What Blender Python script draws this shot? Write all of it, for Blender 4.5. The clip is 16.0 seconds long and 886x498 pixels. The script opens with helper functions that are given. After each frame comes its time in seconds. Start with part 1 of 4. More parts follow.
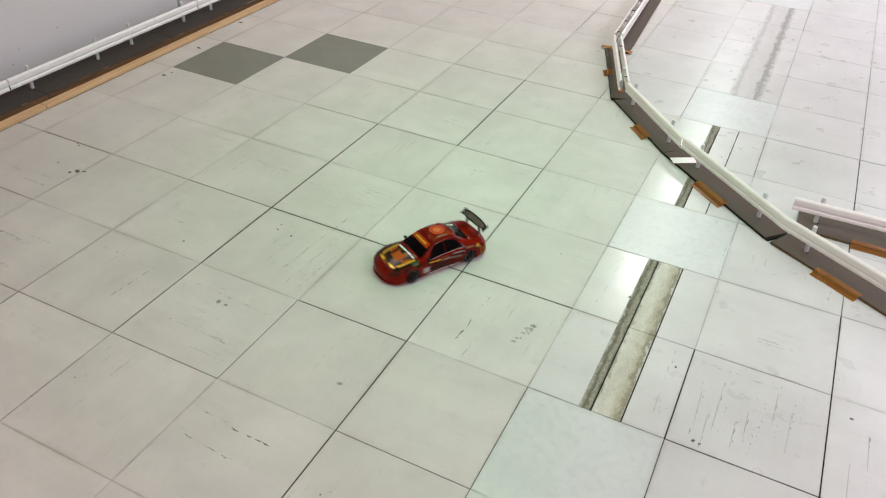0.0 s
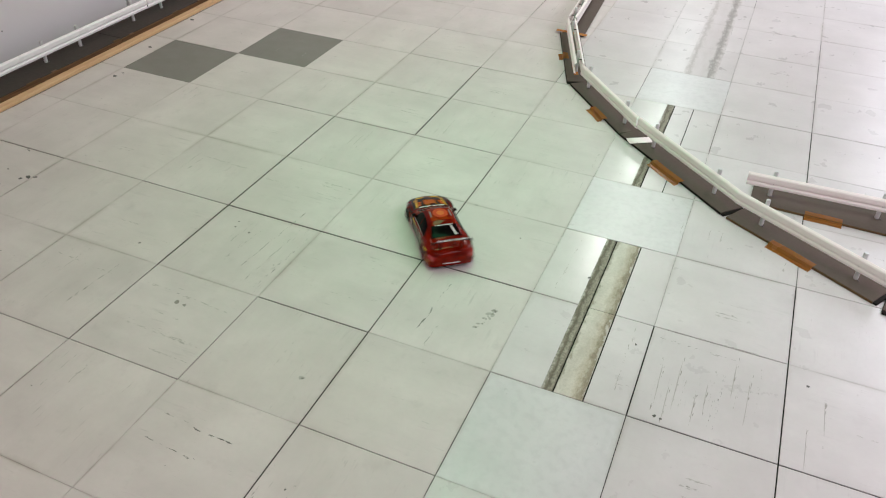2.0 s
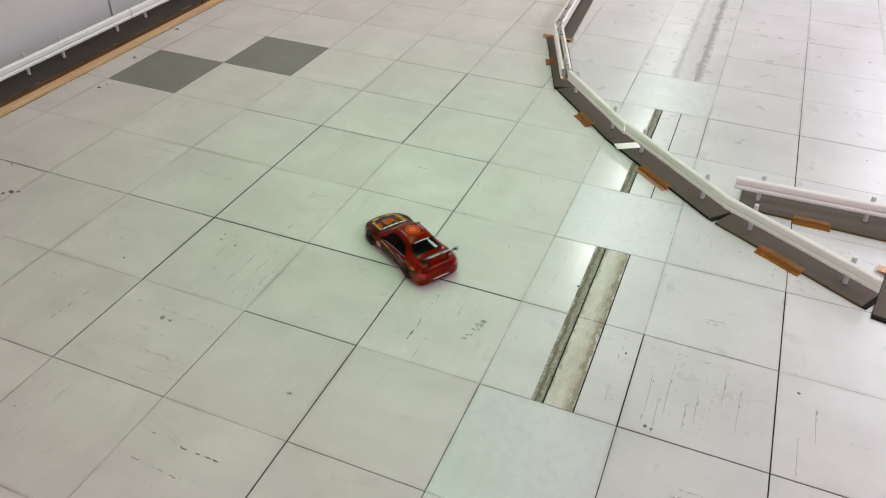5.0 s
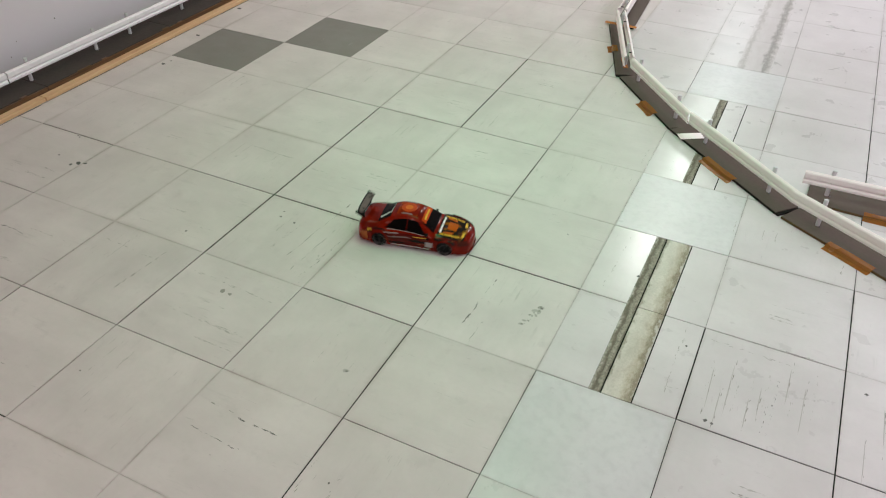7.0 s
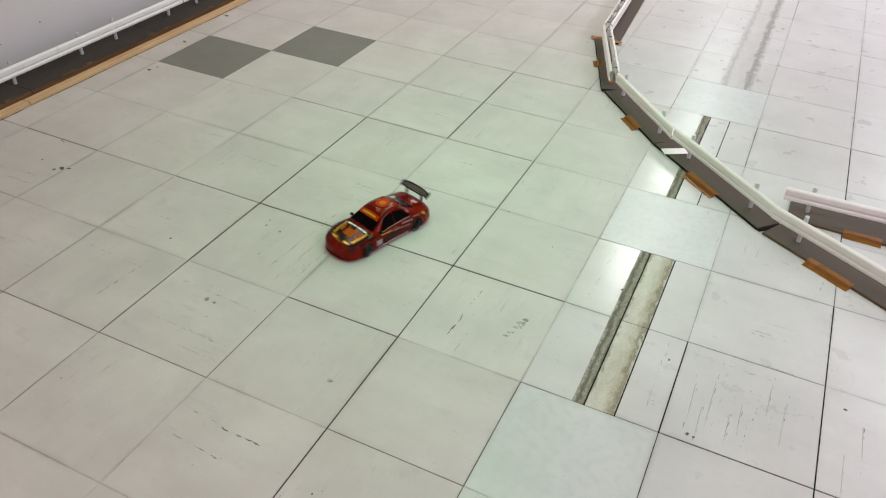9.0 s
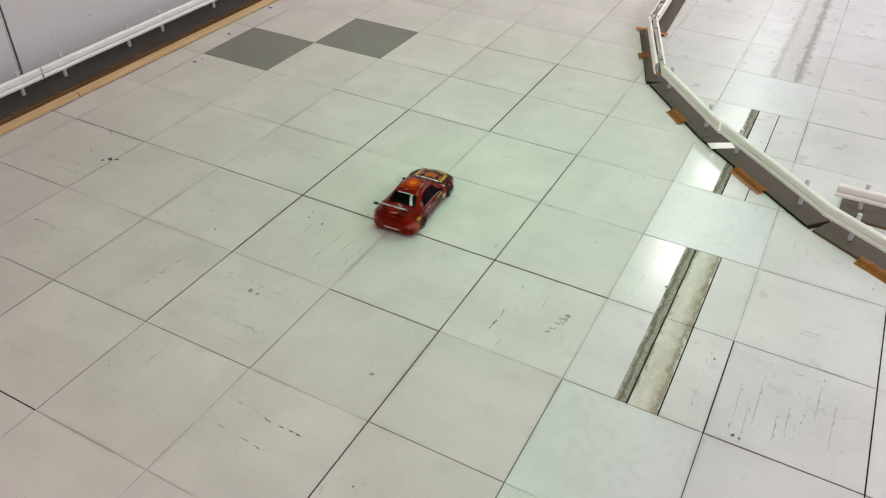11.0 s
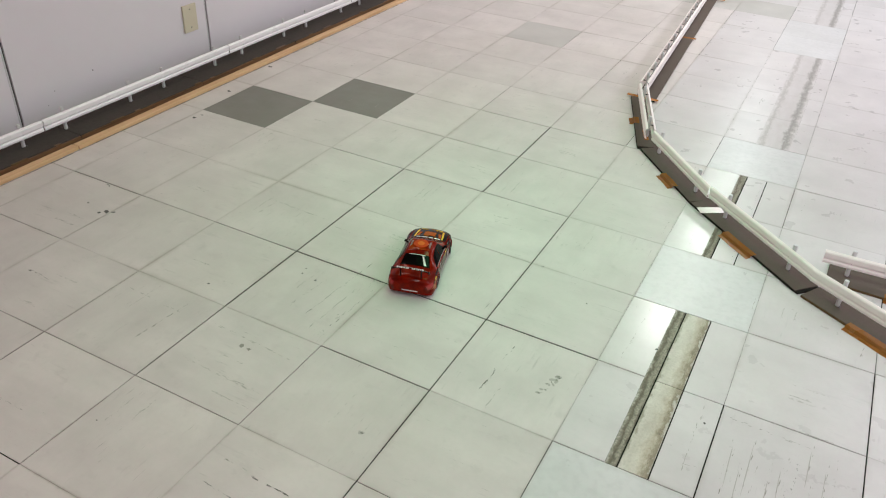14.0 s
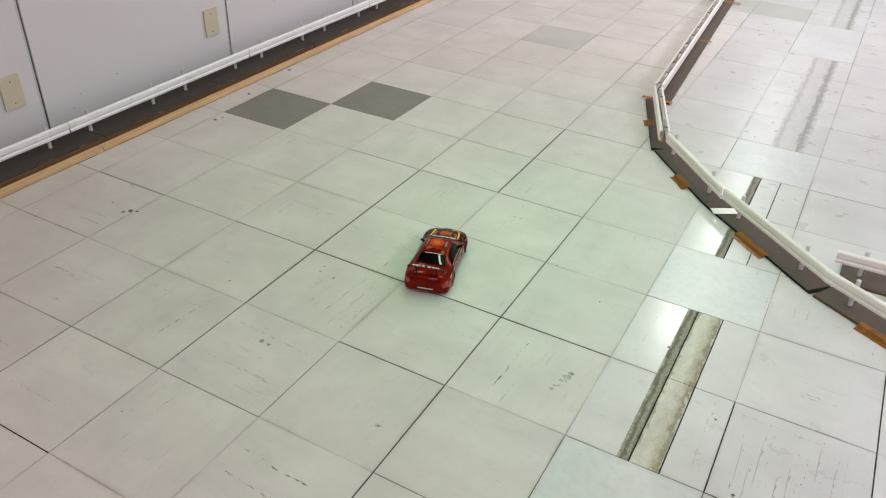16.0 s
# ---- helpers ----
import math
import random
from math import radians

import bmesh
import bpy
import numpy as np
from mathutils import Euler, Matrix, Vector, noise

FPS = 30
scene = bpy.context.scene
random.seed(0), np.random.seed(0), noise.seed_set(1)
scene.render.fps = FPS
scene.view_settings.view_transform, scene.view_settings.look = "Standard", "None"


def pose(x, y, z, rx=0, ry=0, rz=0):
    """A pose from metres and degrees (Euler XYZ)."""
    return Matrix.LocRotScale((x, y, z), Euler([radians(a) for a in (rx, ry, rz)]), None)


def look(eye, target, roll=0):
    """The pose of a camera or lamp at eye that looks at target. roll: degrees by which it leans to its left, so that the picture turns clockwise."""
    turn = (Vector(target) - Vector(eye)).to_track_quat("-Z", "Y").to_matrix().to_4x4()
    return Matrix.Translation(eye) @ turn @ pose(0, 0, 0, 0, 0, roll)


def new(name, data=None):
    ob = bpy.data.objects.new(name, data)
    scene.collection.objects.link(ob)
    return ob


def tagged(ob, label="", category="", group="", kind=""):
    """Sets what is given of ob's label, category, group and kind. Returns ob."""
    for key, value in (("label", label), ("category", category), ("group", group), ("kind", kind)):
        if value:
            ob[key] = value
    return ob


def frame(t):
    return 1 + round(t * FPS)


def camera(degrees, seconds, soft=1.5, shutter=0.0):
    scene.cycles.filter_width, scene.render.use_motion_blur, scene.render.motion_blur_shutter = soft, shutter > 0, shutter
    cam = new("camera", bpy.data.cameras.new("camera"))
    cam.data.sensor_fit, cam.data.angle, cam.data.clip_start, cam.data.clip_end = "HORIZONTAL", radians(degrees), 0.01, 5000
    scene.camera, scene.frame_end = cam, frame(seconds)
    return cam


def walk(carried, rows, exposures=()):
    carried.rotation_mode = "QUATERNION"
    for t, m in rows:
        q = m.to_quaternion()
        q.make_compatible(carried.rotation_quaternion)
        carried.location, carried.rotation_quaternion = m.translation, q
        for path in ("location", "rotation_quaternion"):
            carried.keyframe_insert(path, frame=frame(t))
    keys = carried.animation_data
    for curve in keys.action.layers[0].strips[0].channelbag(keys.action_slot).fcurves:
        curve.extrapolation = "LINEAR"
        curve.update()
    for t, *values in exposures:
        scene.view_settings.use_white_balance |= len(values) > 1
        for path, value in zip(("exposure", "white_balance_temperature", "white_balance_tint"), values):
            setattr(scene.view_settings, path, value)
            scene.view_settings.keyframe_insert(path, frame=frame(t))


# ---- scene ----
cam = camera(59.2, 16.0, soft=1.1, shutter=0.15)
PATH = [
    (0, (0.925, -1.757, 1.854), (0.253, -0.29, 0.672), 3.0),
    (0.5, (0.978, -1.75, 1.85), (0.374, -0.271, 0.647), 3.1),
    (1, (0.986, -1.748, 1.838), (0.408, -0.273, 0.618), 2.2),
    (1.5, (0.979, -1.743, 1.846), (0.389, -0.265, 0.634), 2.2),
    (2, (0.978, -1.739, 1.848), (0.373, -0.255, 0.65), 1.8),
    (2.5, (0.973, -1.726, 1.853), (0.372, -0.238, 0.659), 1.7),
    (3, (0.98, -1.706, 1.859), (0.384, -0.216, 0.666), 1.6),
    (3.2, (0.977, -1.705, 1.862), (0.393, -0.201, 0.68), 2.2),
    (5.3, (0.981, -1.7, 1.86), (0.392, -0.207, 0.667), 1.3),
    (5.5, (0.97, -1.709, 1.856), (0.379, -0.211, 0.67), 1.6),
    (6, (0.953, -1.709, 1.852), (0.335, -0.22, 0.667), 1.6),
    (6.5, (0.934, -1.724, 1.828), (0.288, -0.271, 0.615), 1.6),
    (7, (0.927, -1.723, 1.833), (0.246, -0.289, 0.616), 1.1),
    (7.5, (0.921, -1.724, 1.839), (0.285, -0.26, 0.633), 2.5),
    (8, (0.918, -1.732, 1.835), (0.276, -0.265, 0.637), 2.2),
    (8.5, (0.919, -1.731, 1.843), (0.277, -0.262, 0.648), 2.7),
    (10.8, (0.892, -1.733, 1.843), (0.214, -0.301, 0.623), 2.4),
    (11, (0.893, -1.726, 1.845), (0.169, -0.315, 0.628), 1.5),
    (11.5, (0.889, -1.711, 1.854), (0.168, -0.278, 0.659), 2.1),
    (12, (0.882, -1.707, 1.863), (0.136, -0.226, 0.743), 2.0),
    (12.5, (0.873, -1.699, 1.851), (0.155, -0.205, 0.732), 3.1),
    (13, (0.881, -1.713, 1.857), (0.149, -0.223, 0.743), 3.2),
    (13.5, (0.888, -1.719, 1.862), (0.152, -0.229, 0.75), 3.3),
    (14, (0.896, -1.74, 1.868), (0.148, -0.247, 0.768), 2.9),
    (14.5, (0.912, -1.754, 1.875), (0.151, -0.253, 0.795), 2.8),
    (15, (0.928, -1.764, 1.873), (0.171, -0.263, 0.789), 2.9),
    (15.5, (0.934, -1.765, 1.878), (0.203, -0.252, 0.793), 3.6),
    (16, (0.926, -1.792, 1.884), (0.139, -0.314, 0.79), 2.3),
]
walk(cam, [(t, look(eye, target, roll)) for t, eye, target, roll in PATH], [(0, 0.10), (1.2, 0.06), (2, -0.02), (5.5, -0.06), (8.5, -0.04), (11, 0.03), (16, 0.02)])

# ---------------------------------------------------------------- light
world = bpy.data.worlds.new("room_air")
scene.world = world
world.use_nodes = True
world.node_tree.nodes["Background"].inputs[0].default_value = (0.9, 0.95, 1.0, 1)
world.node_tree.nodes["Background"].inputs[1].default_value = 0.05


def tube_and_fill_lamp(x, y, watts, colour, sx, sy, z=2.66):
    data = bpy.data.lights.new("tube_and_fill_light", "AREA")
    data.shape, data.size, data.size_y, data.energy, data.color = "RECTANGLE", sx, sy, watts, colour
    data.spread = radians(110 if colour[0] < 0.6 else 180)
    ob = new("tube_and_fill_light", data)
    ob.matrix_world = pose(x, y, z)
    return ob


# x, y, watts, colour, width, length
# Only the row near x 0.1 beyond y 4 is known; others are added.
LAMPS = [
    # The green lamp is added; its pool imitates the camera's colour shading.
    (0.05, -1.9, 13.0, (1.0, 0.82, 0.79), 0.3, 1.2), (-0.12, 1.0, 9.2, (0.19, 1.0, 0.43), 0.7, 1.3), (0.17, 4.55, 24, (1.0, 0.98, 0.95), 0.3, 1.0),
    (0.15, 6.40, 22, (0.93, 1.0, 0.94), 0.3, 1.0), (0.05, 9.1, 24, (0.88, 1.0, 0.97), 0.3, 1.2),
    (3.0, -1.9, 31, (0.98, 0.87, 0.98), 0.9, 1.8), (3.0, 0.6, 43, (0.98, 0.88, 1.0), 0.9, 1.8), (3.0, 4.3, 50, (0.88, 0.89, 0.99), 0.9, 1.8),
    (3.0, 6.7, 49, (0.88, 0.89, 0.99), 0.9, 1.8), (3.0, 9.1, 49, (0.88, 0.89, 1.0), 0.9, 1.8),
    (-1.7, 4.3, 14, (1.0, 0.92, 0.85), 0.3, 1.2), (-1.7, 1.6, 8.6, (1.0, 0.79, 0.68), 0.3, 1.2), (-1.7, -1.9, 8.3, (1.0, 0.74, 0.67), 0.3, 1.2),
]
for lx, ly, watts, colour, wide, long in LAMPS:
    tube_and_fill_lamp(lx, ly, watts, colour, wide, long)

# ---------------------------------------------------------------- materials


class Nodes:
    """A short way to write a node material."""

    def __init__(self, name):
        self.mat = bpy.data.materials.new(name)
        self.mat.use_nodes = True
        self.tree = self.mat.node_tree
        self.bsdf = self.tree.nodes["Principled BSDF"]

    def add(self, kind, **values):
        node = self.tree.nodes.new(kind)
        for key, value in values.items():
            if key in ("noise_dimensions", "operation", "blend_type", "data_type", "feature", "distance", "wave_type", "clamp"):
                if key == "operation": node.operation = value
                elif key == "blend_type": node.blend_type = value
                elif key == "data_type": node.data_type = value
                elif key == "feature": node.feature = value
            else:
                node.inputs[key].default_value = value
        return node

    def link(self, a, b):
        self.tree.links.new(a, b)

    def put(self, key, value):
        self.bsdf.inputs[key].default_value = value

    def coords(self, scale=(1, 1, 1), rotation=(0, 0, 0), world_space=True):
        geo = self.add("ShaderNodeNewGeometry") if world_space else self.add("ShaderNodeTexCoord")
        mapping = self.add("ShaderNodeMapping", Scale=scale, Rotation=rotation)
        self.link(geo.outputs["Position" if world_space else "Object"], mapping.inputs["Vector"])
        return mapping.outputs[0]

    def noise(self, where, scale, detail=4.0, rough=0.55):
        node = self.add("ShaderNodeTexNoise", Scale=scale, Detail=detail, Roughness=rough)
        self.link(where, node.inputs["Vector"])
        return node.outputs["Fac"]

    def ramp(self, fac, *stops):
        node = self.add("ShaderNodeValToRGB")
        els = node.color_ramp.elements
        while len(els) < len(stops):
            els.new(0.5)
        for el, (at, colour) in zip(els, stops):
            el.position = at
            el.color = (*colour, 1) if hasattr(colour, "__len__") else (colour, colour, colour, 1)
        self.link(fac, node.inputs["Fac"])
        return node.outputs["Color"]

    def mix(self, fac, a, b, blend="MIX"):
        node = self.add("ShaderNodeMix", data_type="RGBA", blend_type=blend)
        for value, socket in ((fac, node.inputs[0]), (a, node.inputs[6]), (b, node.inputs[7])):
            if hasattr(value, "is_linked"):
                self.link(value, socket)
            elif hasattr(value, "__len__"):
                socket.default_value = (*value, 1)
            else:
                socket.default_value = value
        return node.outputs[2]

    def math(self, op, a, b=0.0):
        node = self.add("ShaderNodeMath", operation=op)
        for value, socket in ((a, node.inputs[0]), (b, node.inputs[1])):
            if hasattr(value, "is_linked"):
                self.link(value, socket)
            else:
                socket.default_value = value
        return node.outputs[0]

    def colour(self, socket):
        self.link(socket, self.bsdf.inputs["Base Color"])

    def rough(self, socket):
        self.link(socket, self.bsdf.inputs["Roughness"])

    def bump(self, height, strength=0.2, distance=0.001):
        node = self.add("ShaderNodeBump", Strength=strength, Distance=distance)
        self.link(height, node.inputs["Height"])
        self.link(node.outputs[0], self.bsdf.inputs["Normal"])


TILE = 0.45


def vinyl(name, base, speck=0.5, rough=0.3, spread=0.05, streaks=1.0, spec=0.45, wave=0.12, coat=0.0, dirt=1.0, grain=60):
    """Worn marbled floor tile: streaks run along x and along y by turns, each tile cut from another sheet; dirty rims."""
    n = Nodes(name)
    flat = n.coords()
    unit = n.add("ShaderNodeVectorMath", operation="MULTIPLY")
    unit.inputs[1].default_value = (1 / TILE, 1 / TILE, 0)
    n.link(flat, unit.inputs[0])
    cell = n.add("ShaderNodeVectorMath", operation="FLOOR")
    n.link(unit.outputs[0], cell.inputs[0])
    white = n.add("ShaderNodeTexWhiteNoise")
    n.link(cell.outputs[0], white.inputs["Vector"])
    shift = n.add("ShaderNodeVectorMath", operation="MULTIPLY_ADD")
    shift.inputs[1].default_value = (37, 37, 0)
    n.link(white.outputs["Color"], shift.inputs[0])
    n.link(flat, shift.inputs[2])
    own = shift.outputs[0]
    parity = n.add("ShaderNodeVectorMath", operation="DOT_PRODUCT")
    parity.inputs[1].default_value = (1, 1, 0)
    n.link(cell.outputs[0], parity.inputs[0])
    odd = n.math("GREATER_THAN", n.math("FLOORED_MODULO", parity.outputs["Value"], 2.0), 0.5)

    def stretched(long, cross, detail, roughness):
        fields = []
        for scale in ((cross, long, 1), (long, cross, 1)):
            mapping = n.add("ShaderNodeMapping", Scale=scale)
            n.link(own, mapping.inputs["Vector"])
            fields.append(n.noise(mapping.outputs[0], 1.0, detail, roughness))
        return n.mix(odd, fields[0], fields[1])

    cloud = n.noise(own, 3.2, 5)
    wide = n.noise(flat, 1.1, 5, 0.6)
    tint = lambda f: tuple(min(0.9, c * f) for c in base)
    tone = n.mix(n.ramp(cloud, (0.3, 0.0), (0.7, 1.0)), tint(0.90), tint(1.06))
    tone = n.mix(n.math("MULTIPLY", n.ramp(stretched(3.5, 11.0, 6, 0.6), (0.45, 0.0), (0.75, 1.0)), 0.30 * streaks), tone, tint(0.80))
    tone = n.mix(n.math("MULTIPLY", n.ramp(stretched(4.0, 17.0, 5, 0.6), (0.52, 0.0), (0.72, 1.0)), 0.22 * streaks), tone, tint(1.08))
    worn = n.ramp(n.noise(own, 4.5, 3), (0.52, 0.0), (0.70, 1.0))
    smear = n.ramp(stretched(5.0, 60.0, 6, 0.68), (0.55, 0.0), (0.72, 1.0))
    tone = n.mix(n.math("MULTIPLY", n.math("MULTIPLY", smear, worn), 0.85 * streaks), tone, tint(0.66))
    smudge = n.ramp(n.noise(own, 11.0, 6, 0.66), (0.58, 0.0), (0.76, 1.0))
    tone = n.mix(n.math("MULTIPLY", smudge, 0.40 * streaks), tone, tint(0.72))
    cut = n.ramp(stretched(9.0, 170.0, 5, 0.68), (0.62, 0.0), (0.70, 1.0))
    tone = n.mix(n.math("MULTIPLY", n.math("MULTIPLY", cut, n.ramp(n.noise(own, 7.5, 2), (0.50, 0.0), (0.62, 1.0))), 0.75 * streaks), tone, tint(0.30))
    tone = n.mix(n.math("MULTIPLY", n.ramp(wide, (0.45, 0.0), (0.75, 1.0)), 0.30), tone, (base[0] * 0.80, base[1] * 0.79, base[2] * 0.73))
    tone = n.mix(n.math("MULTIPLY", n.ramp(n.noise(flat, grain, 4), (0.45, 0.0), (0.7, 1.0)), 0.16 * speck), tone, tint(0.75))
    # dirt trodden into the rims of the tile, patchy
    inside = n.add("ShaderNodeVectorMath", operation="FRACTION")
    n.link(unit.outputs[0], inside.inputs[0])
    xyz = n.add("ShaderNodeSeparateXYZ")
    n.link(inside.outputs[0], xyz.inputs[0])
    far = n.math("MAXIMUM", n.math("ABSOLUTE", n.math("SUBTRACT", xyz.outputs[0], 0.5)), n.math("ABSOLUTE", n.math("SUBTRACT", xyz.outputs[1], 0.5)))
    ragged = n.math("ADD", far, n.math("MULTIPLY", n.math("SUBTRACT", n.noise(flat, 55, 5, 0.7), 0.5), 0.022))
    rim = n.math("MULTIPLY", n.ramp(ragged, (0.484, 0.0), (0.500, 1.0)), n.ramp(n.noise(flat, 3.4, 4, 0.6), (0.40, 0.0), (0.66, 1.0)))
    tone = n.mix(n.math("MULTIPLY", rim, 0.55 * dirt), tone, (base[0] * 0.42, base[1] * 0.40, base[2] * 0.34))
    loose = n.math("ADD", far, n.math("MULTIPLY", n.math("SUBTRACT", n.noise(flat, 24, 6, 0.7), 0.5), 0.07))
    trodden = n.math("MULTIPLY", n.ramp(loose, (0.455, 0.0), (0.505, 1.0)), n.ramp(n.noise(flat, 1.9, 3, 0.5), (0.47, 0.0), (0.64, 1.0)))
    tone = n.mix(n.math("MULTIPLY", trodden, 0.42 * dirt), tone, (base[0] * 0.58, base[1] * 0.56, base[2] * 0.50))
    shade = n.math("ADD", n.math("MULTIPLY", white.outputs["Value"], spread), 1.0 - spread / 2)
    bright = n.add("ShaderNodeMix", data_type="RGBA", blend_type="MULTIPLY")
    bright.inputs[0].default_value = 1.0
    n.link(tone, bright.inputs[6])
    n.link(shade, bright.inputs[7])
    n.colour(bright.outputs[2])
    n.rough(n.ramp(n.noise(flat, 9.0, 4), (0.25, rough * 0.85), (0.8, rough * 1.2)))
    n.bump(n.noise(flat, 3.0, 2), wave, 0.002)
    n.put("Specular IOR Level", spec)
    n.put("Coat Weight", coat)
    n.put("Coat Roughness", 0.11)
    return n.mat


def plain(name, base, rough=0.5, metal=0.0, vary=0.12, scale=30.0, bump=0.1, coat=0.0, spec=0.5):
    n = Nodes(name)
    where = n.coords()
    fac = n.noise(where, scale, 5)
    wide = n.noise(where, scale / 9, 3)
    low, high = tuple(c * (1 - vary) for c in base), tuple(min(1, c * (1 + vary)) for c in base)
    n.colour(n.mix(n.math("MULTIPLY", n.math("ADD", fac, wide), 0.5), low, high))
    n.put("Metallic", metal)
    n.rough(n.ramp(wide, (0.3, rough * 0.85), (0.7, min(1, rough * 1.15))))
    n.put("Coat Weight", coat)
    n.put("Specular IOR Level", spec)
    if bump:
        n.bump(fac, bump, 0.001)
    return n.mat


def wood(name, base, dark, along=(2, 60, 60), rough=0.55):
    n = Nodes(name)
    grain = n.noise(n.coords(along), 1.0, 6, 0.6)
    fine = n.noise(n.coords(tuple(a * 3 for a in along)), 1.0, 4)
    tone = n.mix(n.ramp(grain, (0.35, 0.0), (0.7, 1.0)), base, dark)
    n.colour(n.mix(n.math("MULTIPLY", fine, 0.25), tone, dark))
    n.put("Roughness", rough)
    n.bump(grain, 0.25, 0.001)
    return n.mat


M_TILE = vinyl("worn_vinyl", (0.650, 0.606, 0.584), rough=0.46, spread=0.05, spec=0.3)
M_SHINE = vinyl("waxed_vinyl", (0.655, 0.626, 0.622), rough=0.30, spread=0.05, wave=0.03, streaks=0.5)
M_PATCH = vinyl("speckled_pale_vinyl", (0.675, 0.67, 0.67), speck=2.0, rough=0.31, wave=0.03, streaks=0.25, grain=34)
M_GREY = vinyl("dark_grey_vinyl", (0.205, 0.20, 0.172), rough=0.45, streaks=0.3)
M_PALEGREY = vinyl("pale_grey_vinyl", (0.53, 0.515, 0.485), rough=0.36, streaks=0.3)
M_GLOSS = vinyl("polished_vinyl", (0.68, 0.66, 0.64), rough=0.21, coat=0.04, streaks=0.4)


def channel(name, stops, wander, scale, fine, blot_mix, rough=0.55, low=0.16, span=0.17):
    """Filled floor channel: bands of colour across the strip whose borders wander, blotched along it."""
    n = Nodes(name)
    flat = n.coords()
    xyz = n.add("ShaderNodeSeparateXYZ")
    n.link(flat, xyz.inputs[0])
    across = n.math("FLOORED_MODULO", xyz.outputs[0], TILE)
    drift = n.noise(n.coords((34, 13, 1)), 1.0, 7, 0.72)
    at = n.math("ADD", across, n.math("MULTIPLY", n.math("SUBTRACT", drift, 0.5), wander))
    unit = n.math("DIVIDE", n.math("SUBTRACT", at, low), span)
    tone = n.ramp(unit, *[((x - low) / span, colour) for x, colour in stops])
    blotch = n.ramp(n.noise(n.coords((scale * 2, scale * 0.7, 1)), 1.0, 6, 0.65), (0.36, 0.0), (0.70, 1.0))
    tone = n.mix(n.math("MULTIPLY", blotch, blot_mix), tone, (0.24, 0.205, 0.145))
    n.colour(n.mix(n.math("MULTIPLY", n.ramp(n.noise(flat, 110, 5, 0.7), (0.42, 0.0), (0.66, 1.0)), fine), tone, (0.12, 0.11, 0.085)))
    n.put("Roughness", rough)
    n.put("Specular IOR Level", 0.3)
    n.bump(n.noise(flat, 120, 5, 0.65), 0.3, 0.001)
    return n.mat


M_FILL = channel("stained_filler", ((0.214, (0.40, 0.37, 0.30)), (0.224, (0.68, 0.65, 0.58)), (0.258, (0.68, 0.64, 0.56)), (0.284, (0.52, 0.465, 0.365)), (0.302, (0.27, 0.225, 0.155)), (0.312, (0.60, 0.57, 0.51))), 0.10, 9, 0.16, 0.34)
M_BAND = channel("grimy_cement", ((0.170, (0.60, 0.57, 0.52)), (0.179, (0.26, 0.235, 0.18)), (0.186, (0.12, 0.105, 0.08)), (0.194, (0.34, 0.315, 0.25)), (0.204, (0.42, 0.395, 0.32)), (0.213, (0.12, 0.105, 0.08))), 0.060, 22, 0.75, 0.45, 0.7)
M_FARBAND = channel("worn_pale_channel", ((0.185, (0.645, 0.617, 0.612)), (0.205, (0.47, 0.445, 0.43)), (0.225, (0.62, 0.59, 0.585)), (0.300, (0.60, 0.572, 0.565)), (0.322, (0.30, 0.285, 0.27)), (0.338, (0.40, 0.38, 0.365)), (0.356, (0.645, 0.617, 0.612))), 0.10, 9, 0.06, 0.14, 0.36, 0.16, 0.22)
M_JOINT = plain("dark_joint_grime", (0.015, 0.018, 0.013), 0.9, vary=0.3, spec=0.1)
M_WALL = plain("painted_partition", (0.73, 0.70, 0.735), 0.45, vary=0.03, scale=12, bump=0.03)
M_CEIL = plain("ceiling_board", (0.75, 0.75, 0.73), 0.8, vary=0.04)
M_SEAM = plain("dark_seam", (0.03, 0.03, 0.03), 0.6)
M_SEAMPALE = plain("pale_seam_strip", (0.55, 0.55, 0.56), 0.4, vary=0.04)
M_PLATE = plain("aged_cream_plastic", (0.62, 0.57, 0.43), 0.4, vary=0.05)
M_RAIL = plain("white_rail_plastic", (0.94, 0.865, 0.835), 0.34, vary=0.05, scale=20, bump=0.05)
M_WALLRAIL = plain("clean_white_rail_plastic", (0.93, 0.915, 0.935), 0.3, vary=0.04, scale=20, bump=0.05)
M_POST = plain("pale_post_plastic", (0.66, 0.66, 0.66), 0.4, vary=0.06)
M_BOLT = plain("dull_steel", (0.12, 0.12, 0.12), 0.4, 0.6)
M_BOARD = plain("grey_carpet_board", (0.122, 0.096, 0.080), 0.85, vary=0.25, scale=70, bump=0.3, spec=0.2)
# Darker M_BOARD: the shade under the wall rail is put into this colour.
M_SHADEBOARD = plain("shaded_carpet_board", (0.068, 0.058, 0.052), 0.9, vary=0.45, scale=50, bump=0.3, spec=0.15)
M_EDGE = plain("raw_chipboard_edge", (0.125, 0.078, 0.038), 0.85, spec=0.2, vary=0.6, scale=120, bump=0.4)
# Near black: the shade at board edges and gaps is put into the colour.
M_BLACKEDGE = plain("shadow_black_edge", (0.016, 0.014, 0.012), 0.9, vary=0.3, spec=0.1)
M_TAPE = plain("brown_packing_tape", (0.47, 0.185, 0.035), 0.25, vary=0.15, scale=40, bump=0.1)
M_LUMBER = wood("pale_lumber", (0.80, 0.55, 0.32), (0.56, 0.33, 0.16), (60, 2.2, 60))
M_BROWN = wood("brown_plywood_edge", (0.20, 0.095, 0.035), (0.07, 0.035, 0.015), (60, 3, 90))
M_MARK = plain("grey_wall_mark", (0.28, 0.26, 0.27), 0.7, vary=0.3, scale=200)
